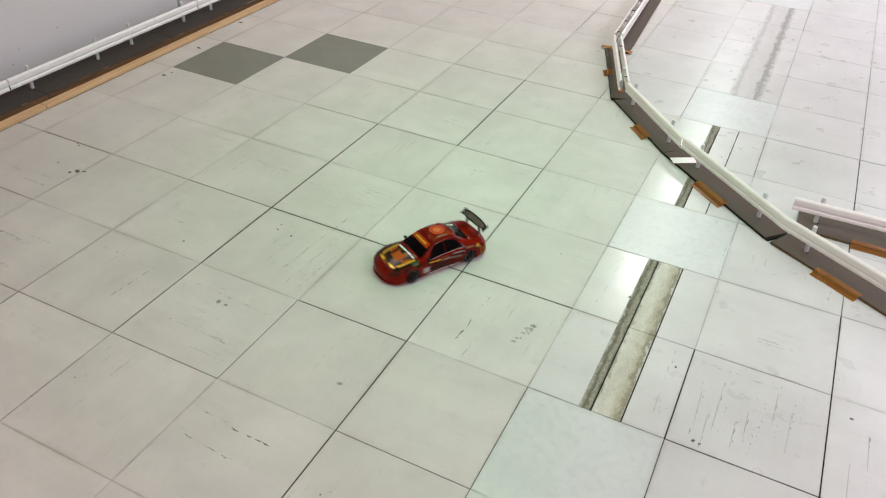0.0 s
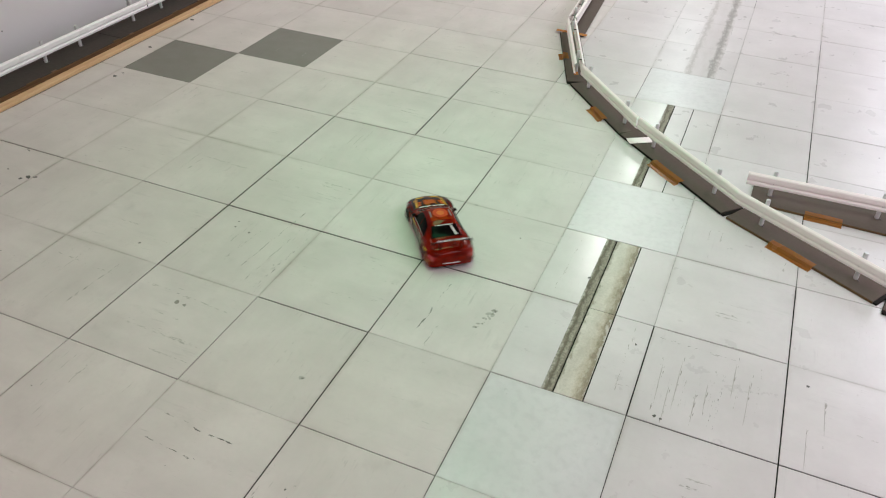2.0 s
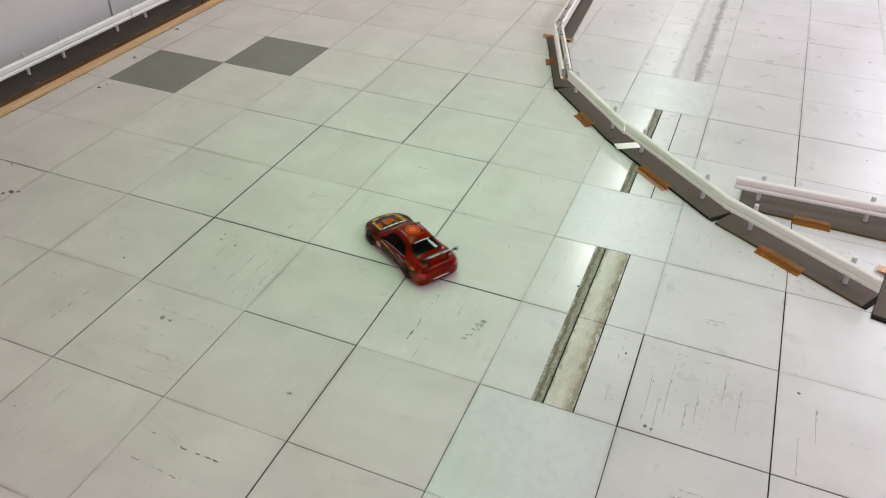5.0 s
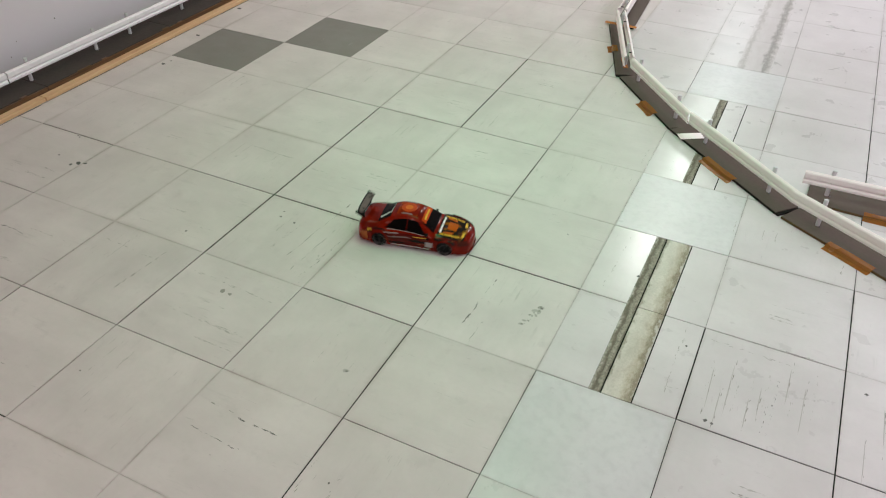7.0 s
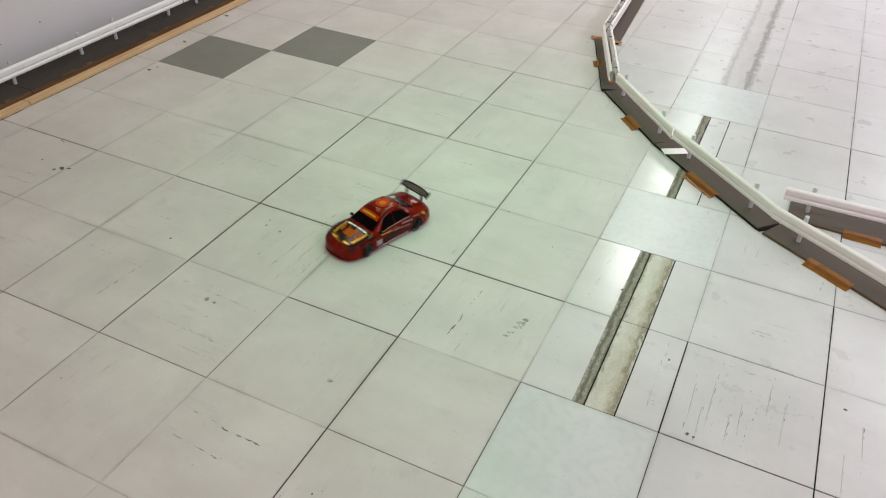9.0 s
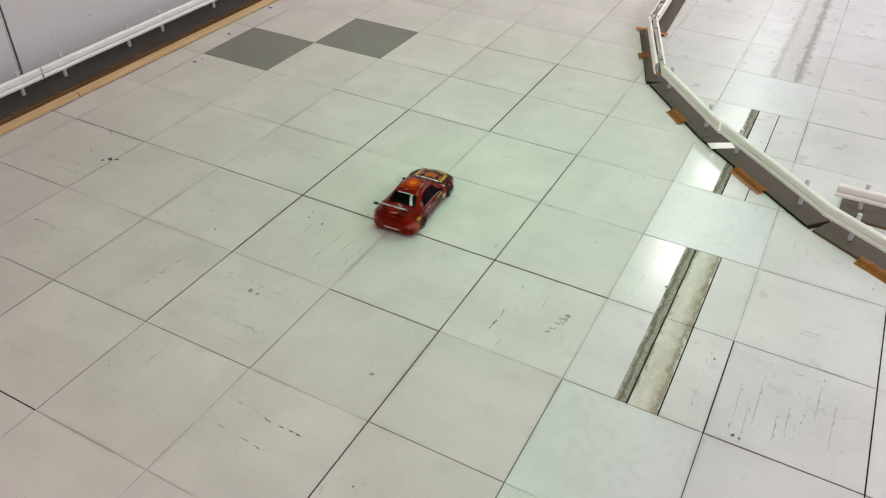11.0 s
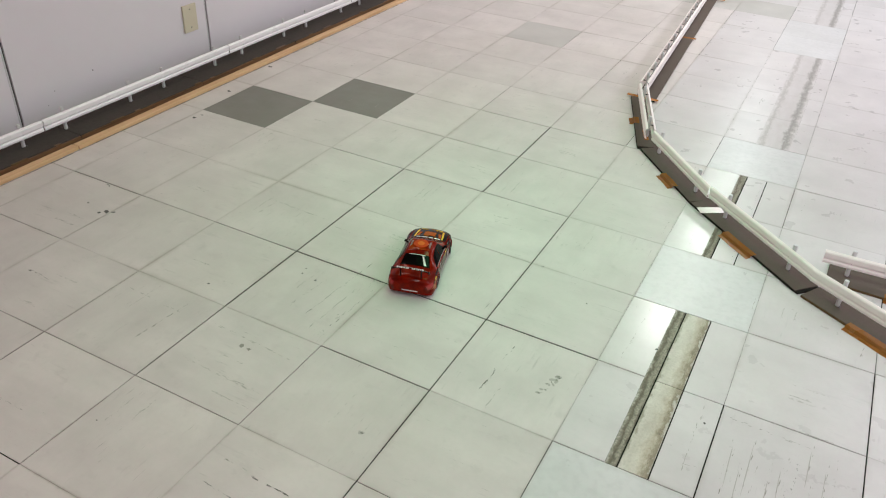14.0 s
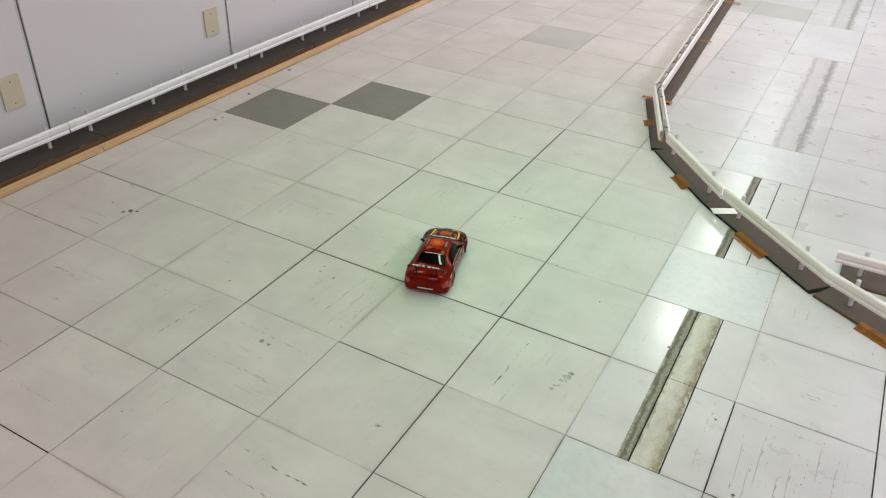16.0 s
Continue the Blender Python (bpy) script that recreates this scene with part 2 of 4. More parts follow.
# Also colours the painted shadow line along the lumber.
M_SCUFFSHADE = plain("rubber_scuff_and_shadow", (0.10, 0.10, 0.09), 0.7, vary=0.4, scale=200)
M_SCUFFPALE = plain("faint_scuff", (0.40, 0.38, 0.35), 0.6, vary=0.3, scale=150)
M_SCUFFMID = plain("grey_scuff", (0.26, 0.25, 0.22), 0.6, vary=0.35, scale=150)
M_TUBE = plain("lamp_housing", (0.8, 0.8, 0.8), 0.5)

# car
M_TYRE = plain("black_tyre", (0.008, 0.008, 0.008), 0.8, scale=200, spec=0.15)
M_RIM = plain("dark_alloy_rim", (0.012, 0.012, 0.012), 0.3, 0.0, vary=0.04, spec=0.1)
M_LIP = plain("bright_rim_lip", (0.20, 0.19, 0.19), 0.22, 0.5, vary=0.04)
M_GLASS = plain("dark_tinted_window", (0.003, 0.002, 0.002), 0.18, bump=0, spec=0.04)
M_BLACK = plain("black_plastic", (0.004, 0.004, 0.004), 0.4, spec=0.08)
M_WHITE = plain("white_sticker_and_glare", (0.76, 0.73, 0.71), 0.3, bump=0, spec=0.25)
M_ORANGE = plain("orange_sticker", (0.46, 0.045, 0.002), 0.3, vary=0.5, scale=70, spec=0.08, bump=0)
M_GOLD = plain("gold_flame_sticker", (0.85, 0.42, 0.035), 0.22, 0.2, spec=0.3, vary=0.4, bump=0)
M_FLAME = plain("flame_orange_sticker", (0.62, 0.13, 0.004), 0.35, vary=0.4, scale=80, spec=0.15, bump=0)
M_AMBER = plain("amber_hood_sticker", (0.40, 0.075, 0.003), 0.3, vary=0.4, scale=60, spec=0.08, bump=0)
M_LAMPRED = plain("red_tail_lens", (0.35, 0.01, 0.01), 0.12, coat=1.0, bump=0)
M_LAMPCLEAR = plain("smoked_headlight", (0.06, 0.012, 0.008), 0.15, spec=0.06, bump=0)
M_SMOKE = plain("smoked_grey_film", (0.12, 0.09, 0.08), 0.4, vary=0.5, scale=70, spec=0.15)
M_SILVERPLATE = plain("greyed_white_sticker_and_glint", (0.34, 0.29, 0.28), 0.35, bump=0, spec=0.2)
M_SILVER = plain("silver_wing_face", (0.20, 0.13, 0.12), 0.4, 0.0, vary=0.5, scale=60, spec=0.2)


def car_paint():
    """Deep red pearl lacquer with darker flame streaks drawn out along the body."""
    n = Nodes("candy_red_paint")
    where = n.coords((9, 26, 38), world_space=False)
    flame = n.noise(where, 1.0, 5, 0.6)
    fleck = n.noise(n.coords((1, 1, 1), world_space=False), 900, 2)
    tone = n.mix(n.ramp(flame, (0.42, 0.0), (0.60, 1.0)), (0.205, 0.0062, 0.0008), (0.105, 0.0028, 0.0005))
    n.colour(n.mix(n.math("MULTIPLY", fleck, 0.12), tone, (0.24, 0.014, 0.002)))
    n.put("Metallic", 0.0)
    n.put("Roughness", 0.09)
    n.put("Specular IOR Level", 0.14)
    return n.mat


def hood_paint():
    n = Nodes("gold_and_black_flame_hood")
    where = n.coords((16, 30, 10), world_space=False)
    flame = n.noise(where, 1.0, 4, 0.55)
    tone = n.mix(n.ramp(flame, (0.57, 0.0), (0.63, 1.0)), (0.010, 0.005, 0.003), (0.26, 0.085, 0.008))
    n.colour(n.mix(n.ramp(flame, (0.68, 0.0), (0.74, 1.0)), tone, (0.34, 0.05, 0.006)))
    n.put("Roughness", 0.12)
    n.put("Specular IOR Level", 0.17)
    return n.mat


def flank_paint():
    """Dark brown, red and pale gold flame tongues drawn out along the flank."""
    n = Nodes("flame_flank_film")
    flame = n.noise(n.coords((10, 40, 95), world_space=False), 1.0, 4, 0.6)
    tone = n.mix(n.ramp(flame, (0.42, 0.0), (0.52, 1.0)), (0.010, 0.003, 0.002), (0.10, 0.004, 0.002))
    tone = n.mix(n.ramp(flame, (0.60, 0.0), (0.65, 1.0)), tone, (0.30, 0.12, 0.05))
    n.colour(n.mix(n.ramp(flame, (0.68, 0.0), (0.73, 1.0)), tone, (0.42, 0.24, 0.05)))
    n.put("Roughness", 0.14)
    n.put("Specular IOR Level", 0.17)
    return n.mat


def two_tone_film(name, low, high, scale):
    """Two colours running into one another: printed tail flames and the painted roof glow."""
    n = Nodes(name)
    flame = n.noise(n.coords(scale, world_space=False), 1.0, 4, 0.6)
    n.colour(n.mix(n.ramp(flame, (0.40, 0.0), (0.62, 1.0)), low, high))
    n.put("Roughness", 0.14)
    n.put("Specular IOR Level", 0.12)
    return n.mat


# The roof's orange-red glow is put into these colours.
M_ROOF = two_tone_film("roof_glow_film", (0.17, 0.007, 0.001), (0.36, 0.045, 0.002), (22, 26, 10))
M_TAILFLAME = two_tone_film("tail_flame_film", (0.16, 0.006, 0.001), (0.42, 0.13, 0.03), (26, 20, 50))
M_FLANK = flank_paint()
M_PAINT = car_paint()
M_HOOD = hood_paint()

# ---------------------------------------------------------------- mesh helpers


def part(name, bm, material, parent=None, label="", smooth=False):
    mesh = bpy.data.meshes.new(name)
    bm.normal_update()
    bm.to_mesh(mesh)
    bm.free()
    for m in material if isinstance(material, (list, tuple)) else [material]:
        mesh.materials.append(m)
    if smooth:
        for p in mesh.polygons:
            p.use_smooth = True
    ob = new(name, mesh)
    if parent:
        ob.parent = parent
    return tagged(ob, label)


def box(x0, x1, y0, y1, z0, z1, bevel=0.0, segments=1, bm=None):
    bm = bm or bmesh.new()
    made = bmesh.ops.create_cube(bm, size=1.0)["verts"]
    for v in made:
        v.co = (x0 + (v.co.x + 0.5) * (x1 - x0), y0 + (v.co.y + 0.5) * (y1 - y0), z0 + (v.co.z + 0.5) * (z1 - z0))
    if bevel:
        edges = list({e for v in made for e in v.link_edges})
        bmesh.ops.bevel(bm, geom=edges, offset=bevel, segments=segments, affect="EDGES", profile=0.7)
    return bm


def rod(p, q, r, sides=12, r2=None, bm=None, bevel=0.0):
    bm = bm or bmesh.new()
    p, q = Vector(p), Vector(q)
    turn = (q - p).to_track_quat("Z", "Y").to_matrix().to_4x4()
    m = Matrix.Translation((p + q) / 2) @ turn
    made = bmesh.ops.create_cone(bm, cap_ends=True, segments=sides, radius1=r, radius2=r if r2 is None else r2, depth=(q - p).length, matrix=m)["verts"]
    if bevel:
        rims = [e for e in {e for v in made for e in v.link_edges} if any(len(f.verts) > 4 for f in e.link_faces)]
        bmesh.ops.bevel(bm, geom=rims, offset=bevel, segments=2, affect="EDGES")
    return bm


def empty(name, m, label, category, group=""):
    ob = new(name)
    ob.empty_display_size = 0.05
    ob.matrix_world = m
    return tagged(ob, label, category, group)


# ---------------------------------------------------------------- room shell
T = 0.45
X_WALL = -2.72
ROOM_X1, ROOM_Y0, ROOM_Y1, ROOM_H = 5.4, -5.4, 13.5, 2.7

tagged(part("floor", box(X_WALL - 0.1, ROOM_X1, ROOM_Y0, ROOM_Y1, -0.12, -0.0022), M_JOINT), "off-white vinyl tile floor with dark grimy joints", "floor", kind="structure")
tagged(part("ceiling", box(X_WALL - 0.1, ROOM_X1 + 0.1, ROOM_Y0 - 0.1, ROOM_Y1 + 0.1, ROOM_H, ROOM_H + 0.1), M_CEIL), "plain white ceiling boards", "ceiling", kind="structure")
tagged(part("wall_east", box(ROOM_X1, ROOM_X1 + 0.1, ROOM_Y0, ROOM_Y1, -0.1, ROOM_H - 0.002), M_WALL), "plain pale grey wall", "wall", kind="structure")
tagged(part("wall_north", box(X_WALL - 0.1, ROOM_X1 + 0.1, ROOM_Y1, ROOM_Y1 + 0.1, -0.1, ROOM_H - 0.002), M_WALL), "plain pale grey wall", "wall", kind="structure")
tagged(part("wall_south", box(X_WALL - 0.1, ROOM_X1 + 0.1, ROOM_Y0 - 0.1, ROOM_Y0, -0.1, ROOM_H - 0.002), M_WALL), "plain pale grey wall", "wall", kind="structure")

# west wall: painted partition panels with dark seams between them
SEAMS = [0.552 + 1.405 * k for k in range(-4, 10)]
wall_west = part("wall_west", box(X_WALL - 0.1, X_WALL - 0.012, ROOM_Y0, ROOM_Y1, -0.1, ROOM_H - 0.002), M_SEAM)
tagged(wall_west, "pale lilac-grey painted partition panels with dark seams", "wall", kind="structure")
for y0, y1 in zip(SEAMS, SEAMS[1:]):
    part("wall_panel", box(X_WALL - 0.012, X_WALL, y0 + 0.006, y1 - 0.016, 0.0, ROOM_H - 0.004, 0.0015), M_WALL, wall_west)
    part("seam_strip", box(X_WALL - 0.012, X_WALL - 0.003, y1 - 0.0155, y1 - 0.004, 0.0, ROOM_H - 0.004), M_SEAMPALE, wall_west)


def outlet_plate(y):
    thing = empty("outlet_plate", pose(X_WALL, y, 0.335), "aged cream plastic blank plate fixed low on the partition", "outlet plate", "plates on the partition")
    part("cover", box(0.0, 0.012, -0.056, 0.056, -0.083, 0.083, 0.003, 2), M_PLATE, thing)
    for z in (-0.055, 0.055):
        part("screw", rod((0.010, 0, z), (0.0135, 0, z), 0.004, 10), M_BOLT, thing)


for y in SEAMS:
    if -1 < y < 6:
        outlet_plate(y - 0.155)

# Housings are put over the added fill lamps too.
for lx, ly, watts, colour, wide, long in LAMPS:
    lamp = empty("ceiling_tube_and_fill", pose(lx, ly, ROOM_H), "white ceiling fitting, several of them added to hold fill lights", "ceiling light", "ceiling lights")
    part("housing", box(-wide / 2 - 0.02, wide / 2 + 0.02, -long / 2 - 0.04, long / 2 + 0.04, -0.035, -0.001, 0.006), M_TUBE, lamp)


# ---------------------------------------------------------------- guard rails

RAIL_Z0, POST_R, POST_H = 0.041, 0.0092, 0.124
# section of the beam: distance in front of the post, height; two waves with a web between
SECTION = [(0.000, 0.0), (0.0095, 0.004), (0.0125, 0.008), (0.0125, 0.017), (0.0092, 0.0235), (0.0092, 0.0275), (0.0125, 0.034), (0.0125, 0.053), (0.0095, 0.058), (0.000, 0.062)]


def beam(length, side=-1.0, wall=0.0016, gap=0.0):
    """A pressed double-wave beam along x, in front of y = 0 on the given side."""
    bm = bmesh.new()
    rings = []
    for x in (0.0, length):
        outer = [bm.verts.new((x, side * (POST_R + gap + d + wall), RAIL_Z0 + h)) for d, h in SECTION]
        inner = [bm.verts.new((x, side * (POST_R + gap + d), RAIL_Z0 + h)) for d, h in reversed(SECTION)]
        rings.append(outer + inner)
    count = len(rings[0])
    for k in range(count):
        bm.faces.new((rings[0][k], rings[0][(k + 1) % count], rings[1][(k + 1) % count], rings[1][k]))
    half = count // 2
    for ring in rings:
        for k in range(half - 1):
            bm.faces.new((ring[k], ring[k + 1], ring[count - 2 - k], ring[count - 1 - k]))
    bmesh.ops.recalc_face_normals(bm, faces=bm.faces)
    return bm


def guard_rail(x, y, z, angle, length, posts, label, sides=(-1.0,), coat=None):
    """A beam on its posts, along the local x axis; posts: distances along it."""
    thing = empty("guard_rail", pose(x, y, z, 0, 0, angle), label, "guard rail", "guard rails of the track")
    gap = 0.006 if len(sides) > 1 else 0.0
    for side in sides:
        part("beam", beam(length, side, gap=gap), coat or M_RAIL, thing)
    for s in posts:
        post = part("post", rod((s, 0, 0), (s, 0, POST_H), POST_R, 14, bevel=0.0015), M_POST, thing, smooth=False)
        part("foot_screw", rod((s + 0.014, -0.006, 0), (s + 0.014, -0.006, 0.003), 0.003, 8), M_BOLT, post)
        for side in sides:
            part("bolt", rod((s, side * (POST_R - 0.004), RAIL_Z0 + 0.031), (s, side * (POST_R + gap + 0.0115), RAIL_Z0 + 0.031), 0.0032, 8), M_BOLT, thing, "dark bolt head")
    return thing


def base_board(x, y, angle, length, width, thick, edge, label, z=0.0):
    """A flat strip of board along the local x axis; its front edge is y = 0."""
    thing = empty("base_board", pose(x, y, z, 0, 0, angle), label, "board", "base boards of the track")
    part("sheet", box(0, length, 0.0012, width, 0.001, thick, 0.0012), M_BOARD, thing)
    part("front_edge", box(0.0005, length - 0.0005, 0, 0.0011, 0.001, thick - 0.001), edge, thing, "board edge, bare brown on some boards, painted shadow black on others")
    # Added end piece, coloured black for the shade in the board gap.
    part("end_edge", box(length + 0.0002, length + 0.016, 0.002, width - 0.003, 0.0008, thick - 0.003, 0.001), M_BLACKEDGE, thing, "black piece added for the shaded gap at the board's end")
    return thing


def tape_strip(x, y, angle, length, over=0.030, out=0.026, thick=0.0125):
    """Packing tape folded over the front edge of a board and down on the floor, along local x."""
    thing = empty("tape_strip", pose(x, y, 0, 0, 0, angle), "strip of glossy brown packing tape holding a board to the floor", "tape", "tape strips")
    bm = bmesh.new()
    lines = []
    for k in range(9):
        s = length * k / 8
        w = 0.0012 * math.sin(7.1 * k + 40 * x)
        ring = [(s, -out + w, 0.0006), (s, -0.006, 0.002), (s, -0.0015, thick * 0.7), (s, 0.002, thick + 0.0012), (s, over + w, thick + 0.0007)]
        lines.append([bm.verts.new(p) for p in ring])
    for a, b in zip(lines, lines[1:]):
        for k in range(4):
            bm.faces.new((a[k], b[k], b[k + 1], a[k + 1]))
    bmesh.ops.solidify(bm, geom=bm.faces[:], thickness=-0.0003)
    bmesh.ops.recalc_face_normals(bm, faces=bm.faces)
    part("tape_film", bm, M_TAPE, thing)
    return thing


def track_piece(p, q, edge, posts, label, sides=(-1.0,), thick=0.012, width=0.122, overlap=0.0, rail_from=0.0, offset=0.077):
    dx, dy = q[0] - p[0], q[1] - p[1]
    length, angle = math.hypot(dx, dy), math.degrees(math.atan2(dy, dx))
    base_board(p[0], p[1], angle, length, width, thick, edge, label)
    nx, ny = -dy / length, dx / length
    x, y = p[0] + nx * offset + dx / length * rail_from, p[1] + ny * offset + dy / length * rail_from
    guard_rail(x, y, thick, angle, length + overlap - rail_from, [s - rail_from for s in posts], "white double-wave model guard rail on short posts", sides)


GREY_LABEL = "dark grey strip of board lying flat on the tiles"
# chain of boards along the inside of the track
track_piece((-0.185, 2.962), (0.058, 2.268), M_BLACKEDGE, (0.14, 0.60), GREY_LABEL, (-1.0, 1.0), rail_from=0.03, overlap=-0.01, offset=0.06)
track_piece((0.084, 2.246), (0.462, 1.792), M_BLACKEDGE, (0.07, 0.50), GREY_LABEL, overlap=0.05)
track_piece((0.468, 1.786), (1.020, 1.276), M_BLACKEDGE, (0.17, 0.615), GREY_LABEL, rail_from=0.05, overlap=0.02)
track_piece((1.046, 1.257), (1.613, 0.912), M_EDGE, (0.12, 0.55), GREY_LABEL, overlap=0.01, rail_from=-0.012, offset=0.073)
base_board(1.737, 1.325, 258.3, 0.455, 0.125, 0.012, M_BLACKEDGE, GREY_LABEL)
# far run with rails on both sides of its posts
far = [(-0.155 - 0.062 * (y - 2.975), y) for y in (2.975, 3.875, 4.775, 5.675, 6.575, 7.475)]
for b, a in zip(far, far[1:]):
    track_piece(a, b, M_BLACKEDGE, (0.12, 0.34, 0.57, 0.79), GREY_LABEL, (-1.0, 1.0), offset=0.034, overlap=-0.004)
# branch behind
base_board(1.125, 1.425, -1.5, 0.62, 0.20, 0.012, M_EDGE, GREY_LABEL)
base_board(1.747, 1.409, -1.5, 0.9, 0.20, 0.012, M_EDGE, GREY_LABEL)
guard_rail(1.09, 1.508, 0.012, 1.5, 0.66, (0.11, 0.545), "white double-wave model guard rail on short posts")
guard_rail(1.75, 1.525, 0.012, 1.5, 0.68, (0.12, 0.55), "white double-wave model guard rail on short posts")

# tape over the board edges
for (ax, ay), (bx, by) in [((0.262, 2.008), (0.352, 1.900)), ((0.664, 1.583), (0.815, 1.446)), ((1.228, 1.138), (1.398, 1.037)), ((-0.075, 2.648), (-0.045, 2.562))]:
    tape_strip(ax, ay, math.degrees(math.atan2(by - ay, bx - ax)), math.hypot(bx - ax, by - ay))
tape_strip(1.352, 1.42, -1.5, 0.15)


def flat_tape(x, y, angle, length, width=0.04, z=0.0128):
    thing = part("tape_strip", box(0, length, -width / 2, width / 2, z, z + 0.0004), M_TAPE)
    thing.matrix_world = pose(x, y, 0, 0, 0, angle)
    tagged(thing, "strip of brown packing tape stuck across a board joint", "tape", "tape strips")


flat_tape(-0.215, 2.985, -3, 0.20, 0.035)
flat_tape(-0.275, 4.35, 4, 0.18, 0.03)
flat_tape(-0.40, 5.6, 4, 0.27, 0.03)
flat_tape(0.085, 2.37, 112, 0.13, 0.025)
flat_tape(1.675, 1.19, -12, 0.12, 0.045)

# white plate that bridges two boards
plate = part("plastic_plate", box(-0.06, 0.06, -0.027, 0.027, 0, 0.002, 0.0008), M_RAIL)
plate.matrix_world = pose(0.572, 1.758, 0.0128, 0, 0, 32)
tagged(plate, "small white plastic plate lying on the board joint", "plate")

# small dents and marks on the partition
for y, z, r in ((1.035, 0.235, 0.0045), (0.775, 0.20, 0.003), (0.72, 0.135, 0.003), (3.3, 0.25, 0.004), (2.42, 0.33, 0.003)):
    dent = part("wall_mark", rod((X_WALL, y, z), (X_WALL + 0.0008, y, z), r, 9), M_MARK, wall_west)

# rails, boards and lumber along the partition
y = -3.648
k = 0
WALL_RAIL_Z = 0.041
while y < 11.5:
    guard_rail(-2.596 + (0.003 if k % 2 else -0.002), y, WALL_RAIL_Z, 90 + (0.22 if k % 2 else -0.2), 1.3985, (0.135, 0.58, 0.8375, 1.2825), "white double-wave model guard rail along the partition", (-1.0,), M_WALLRAIL)
    y += 1.405
    k += 1
y = -3.0
k = 0
while y < 11:
    length = (0.93, 0.91, 0.92)[k % 3]
    sheet = empty("base_board", pose(0, 0, 0), "dark grey board strip along the foot of the partition", "board", "base boards of the track")
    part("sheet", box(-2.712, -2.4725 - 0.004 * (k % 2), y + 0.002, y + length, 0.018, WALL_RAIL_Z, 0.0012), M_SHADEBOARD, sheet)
    part("front_edge", box(-2.4715 - 0.004 * (k % 2), -2.4665 - 0.003 * (k % 3), y + 0.004, y + length - 0.003, 0.0, WALL_RAIL_Z - 0.004), M_BROWN, sheet, "brown broken board edge")
    for m in range(3):
        ys = y + length * ((0.17, 0.46, 0.83)[m] + 0.05 * ((k * 7 + m * 3) % 5 - 2))
        ln = (0.05, 0.09, 0.035)[(k + m) % 3]
        chip = box(-2.478 - 0.003 * m, -2.4665, ys, ys + ln, WALL_RAIL_Z - 0.004, WALL_RAIL_Z + 0.0008 + 0.0005 * m, 0.0008)
        part("splinter", chip, M_BROWN if (k + m) % 2 else M_EDGE, sheet, "frayed brown board edge")
    part("packer", box(-2.70, -2.49, y + 0.004, y + length - 0.003, 0.0, 0.0178), M_BROWN, sheet, "brown packing strip")
    y += length
    k += 1
for k, (y0, y1) in enumerate(((-3.2, -1.25), (-1.245, 0.62), (0.624, 2.26), (2.264, 4.15), (4.154, 6.05), (6.054, 7.95), (7.954, 9.9))):
    strip = part("lumber_strip", box(-2.459 - 0.002 * (k % 2), -2.412 - 0.003 * (k % 2), y0, y1, 0.0, 0.0205, 0.0015), M_LUMBER)
    tagged(strip, "pale planed lumber strip on the floor along the boards", "lumber", "lumber strips")


# ---------------------------------------------------------------- the car
# stations along the car: x, half width, sill height, shoulder height, top height, top half width
STATIONS = np.array([
    (0.2260, 0.026, 0.018, 0.036, 0.043, 0.018), (0.2235, 0.044, 0.013, 0.040, 0.047, 0.032), (0.2160, 0.062, 0.011, 0.045, 0.052, 0.044),
    (0.2000, 0.078, 0.010, 0.051, 0.058, 0.054), (0.1800, 0.088, 0.010, 0.057, 0.063, 0.059), (0.1500, 0.0955, 0.010, 0.064, 0.068, 0.062),
    (0.1280, 0.0965, 0.010, 0.066, 0.071, 0.064), (0.1040, 0.0950, 0.010, 0.066, 0.074, 0.065), (0.0820, 0.0930, 0.010, 0.066, 0.079, 0.066),
    (0.0300, 0.0910, 0.010, 0.068, 0.115, 0.056), (0.0120, 0.0910, 0.010, 0.070, 0.1245, 0.053), (-0.0300, 0.0910, 0.010, 0.072, 0.130, 0.053),
    (-0.0720, 0.0925, 0.010, 0.073, 0.1265, 0.052), (-0.0920, 0.0940, 0.010, 0.074, 0.118, 0.052), (-0.1300, 0.0970, 0.010, 0.076, 0.096, 0.058),
    (-0.1520, 0.0970, 0.010, 0.076, 0.089, 0.064), (-0.1950, 0.0940, 0.012, 0.073, 0.086, 0.066), (-0.2120, 0.0890, 0.013, 0.067, 0.081, 0.062),
    (-0.2220, 0.0780, 0.016, 0.056, 0.072, 0.054), (-0.2250, 0.0600, 0.020, 0.048, 0.062, 0.046),
])


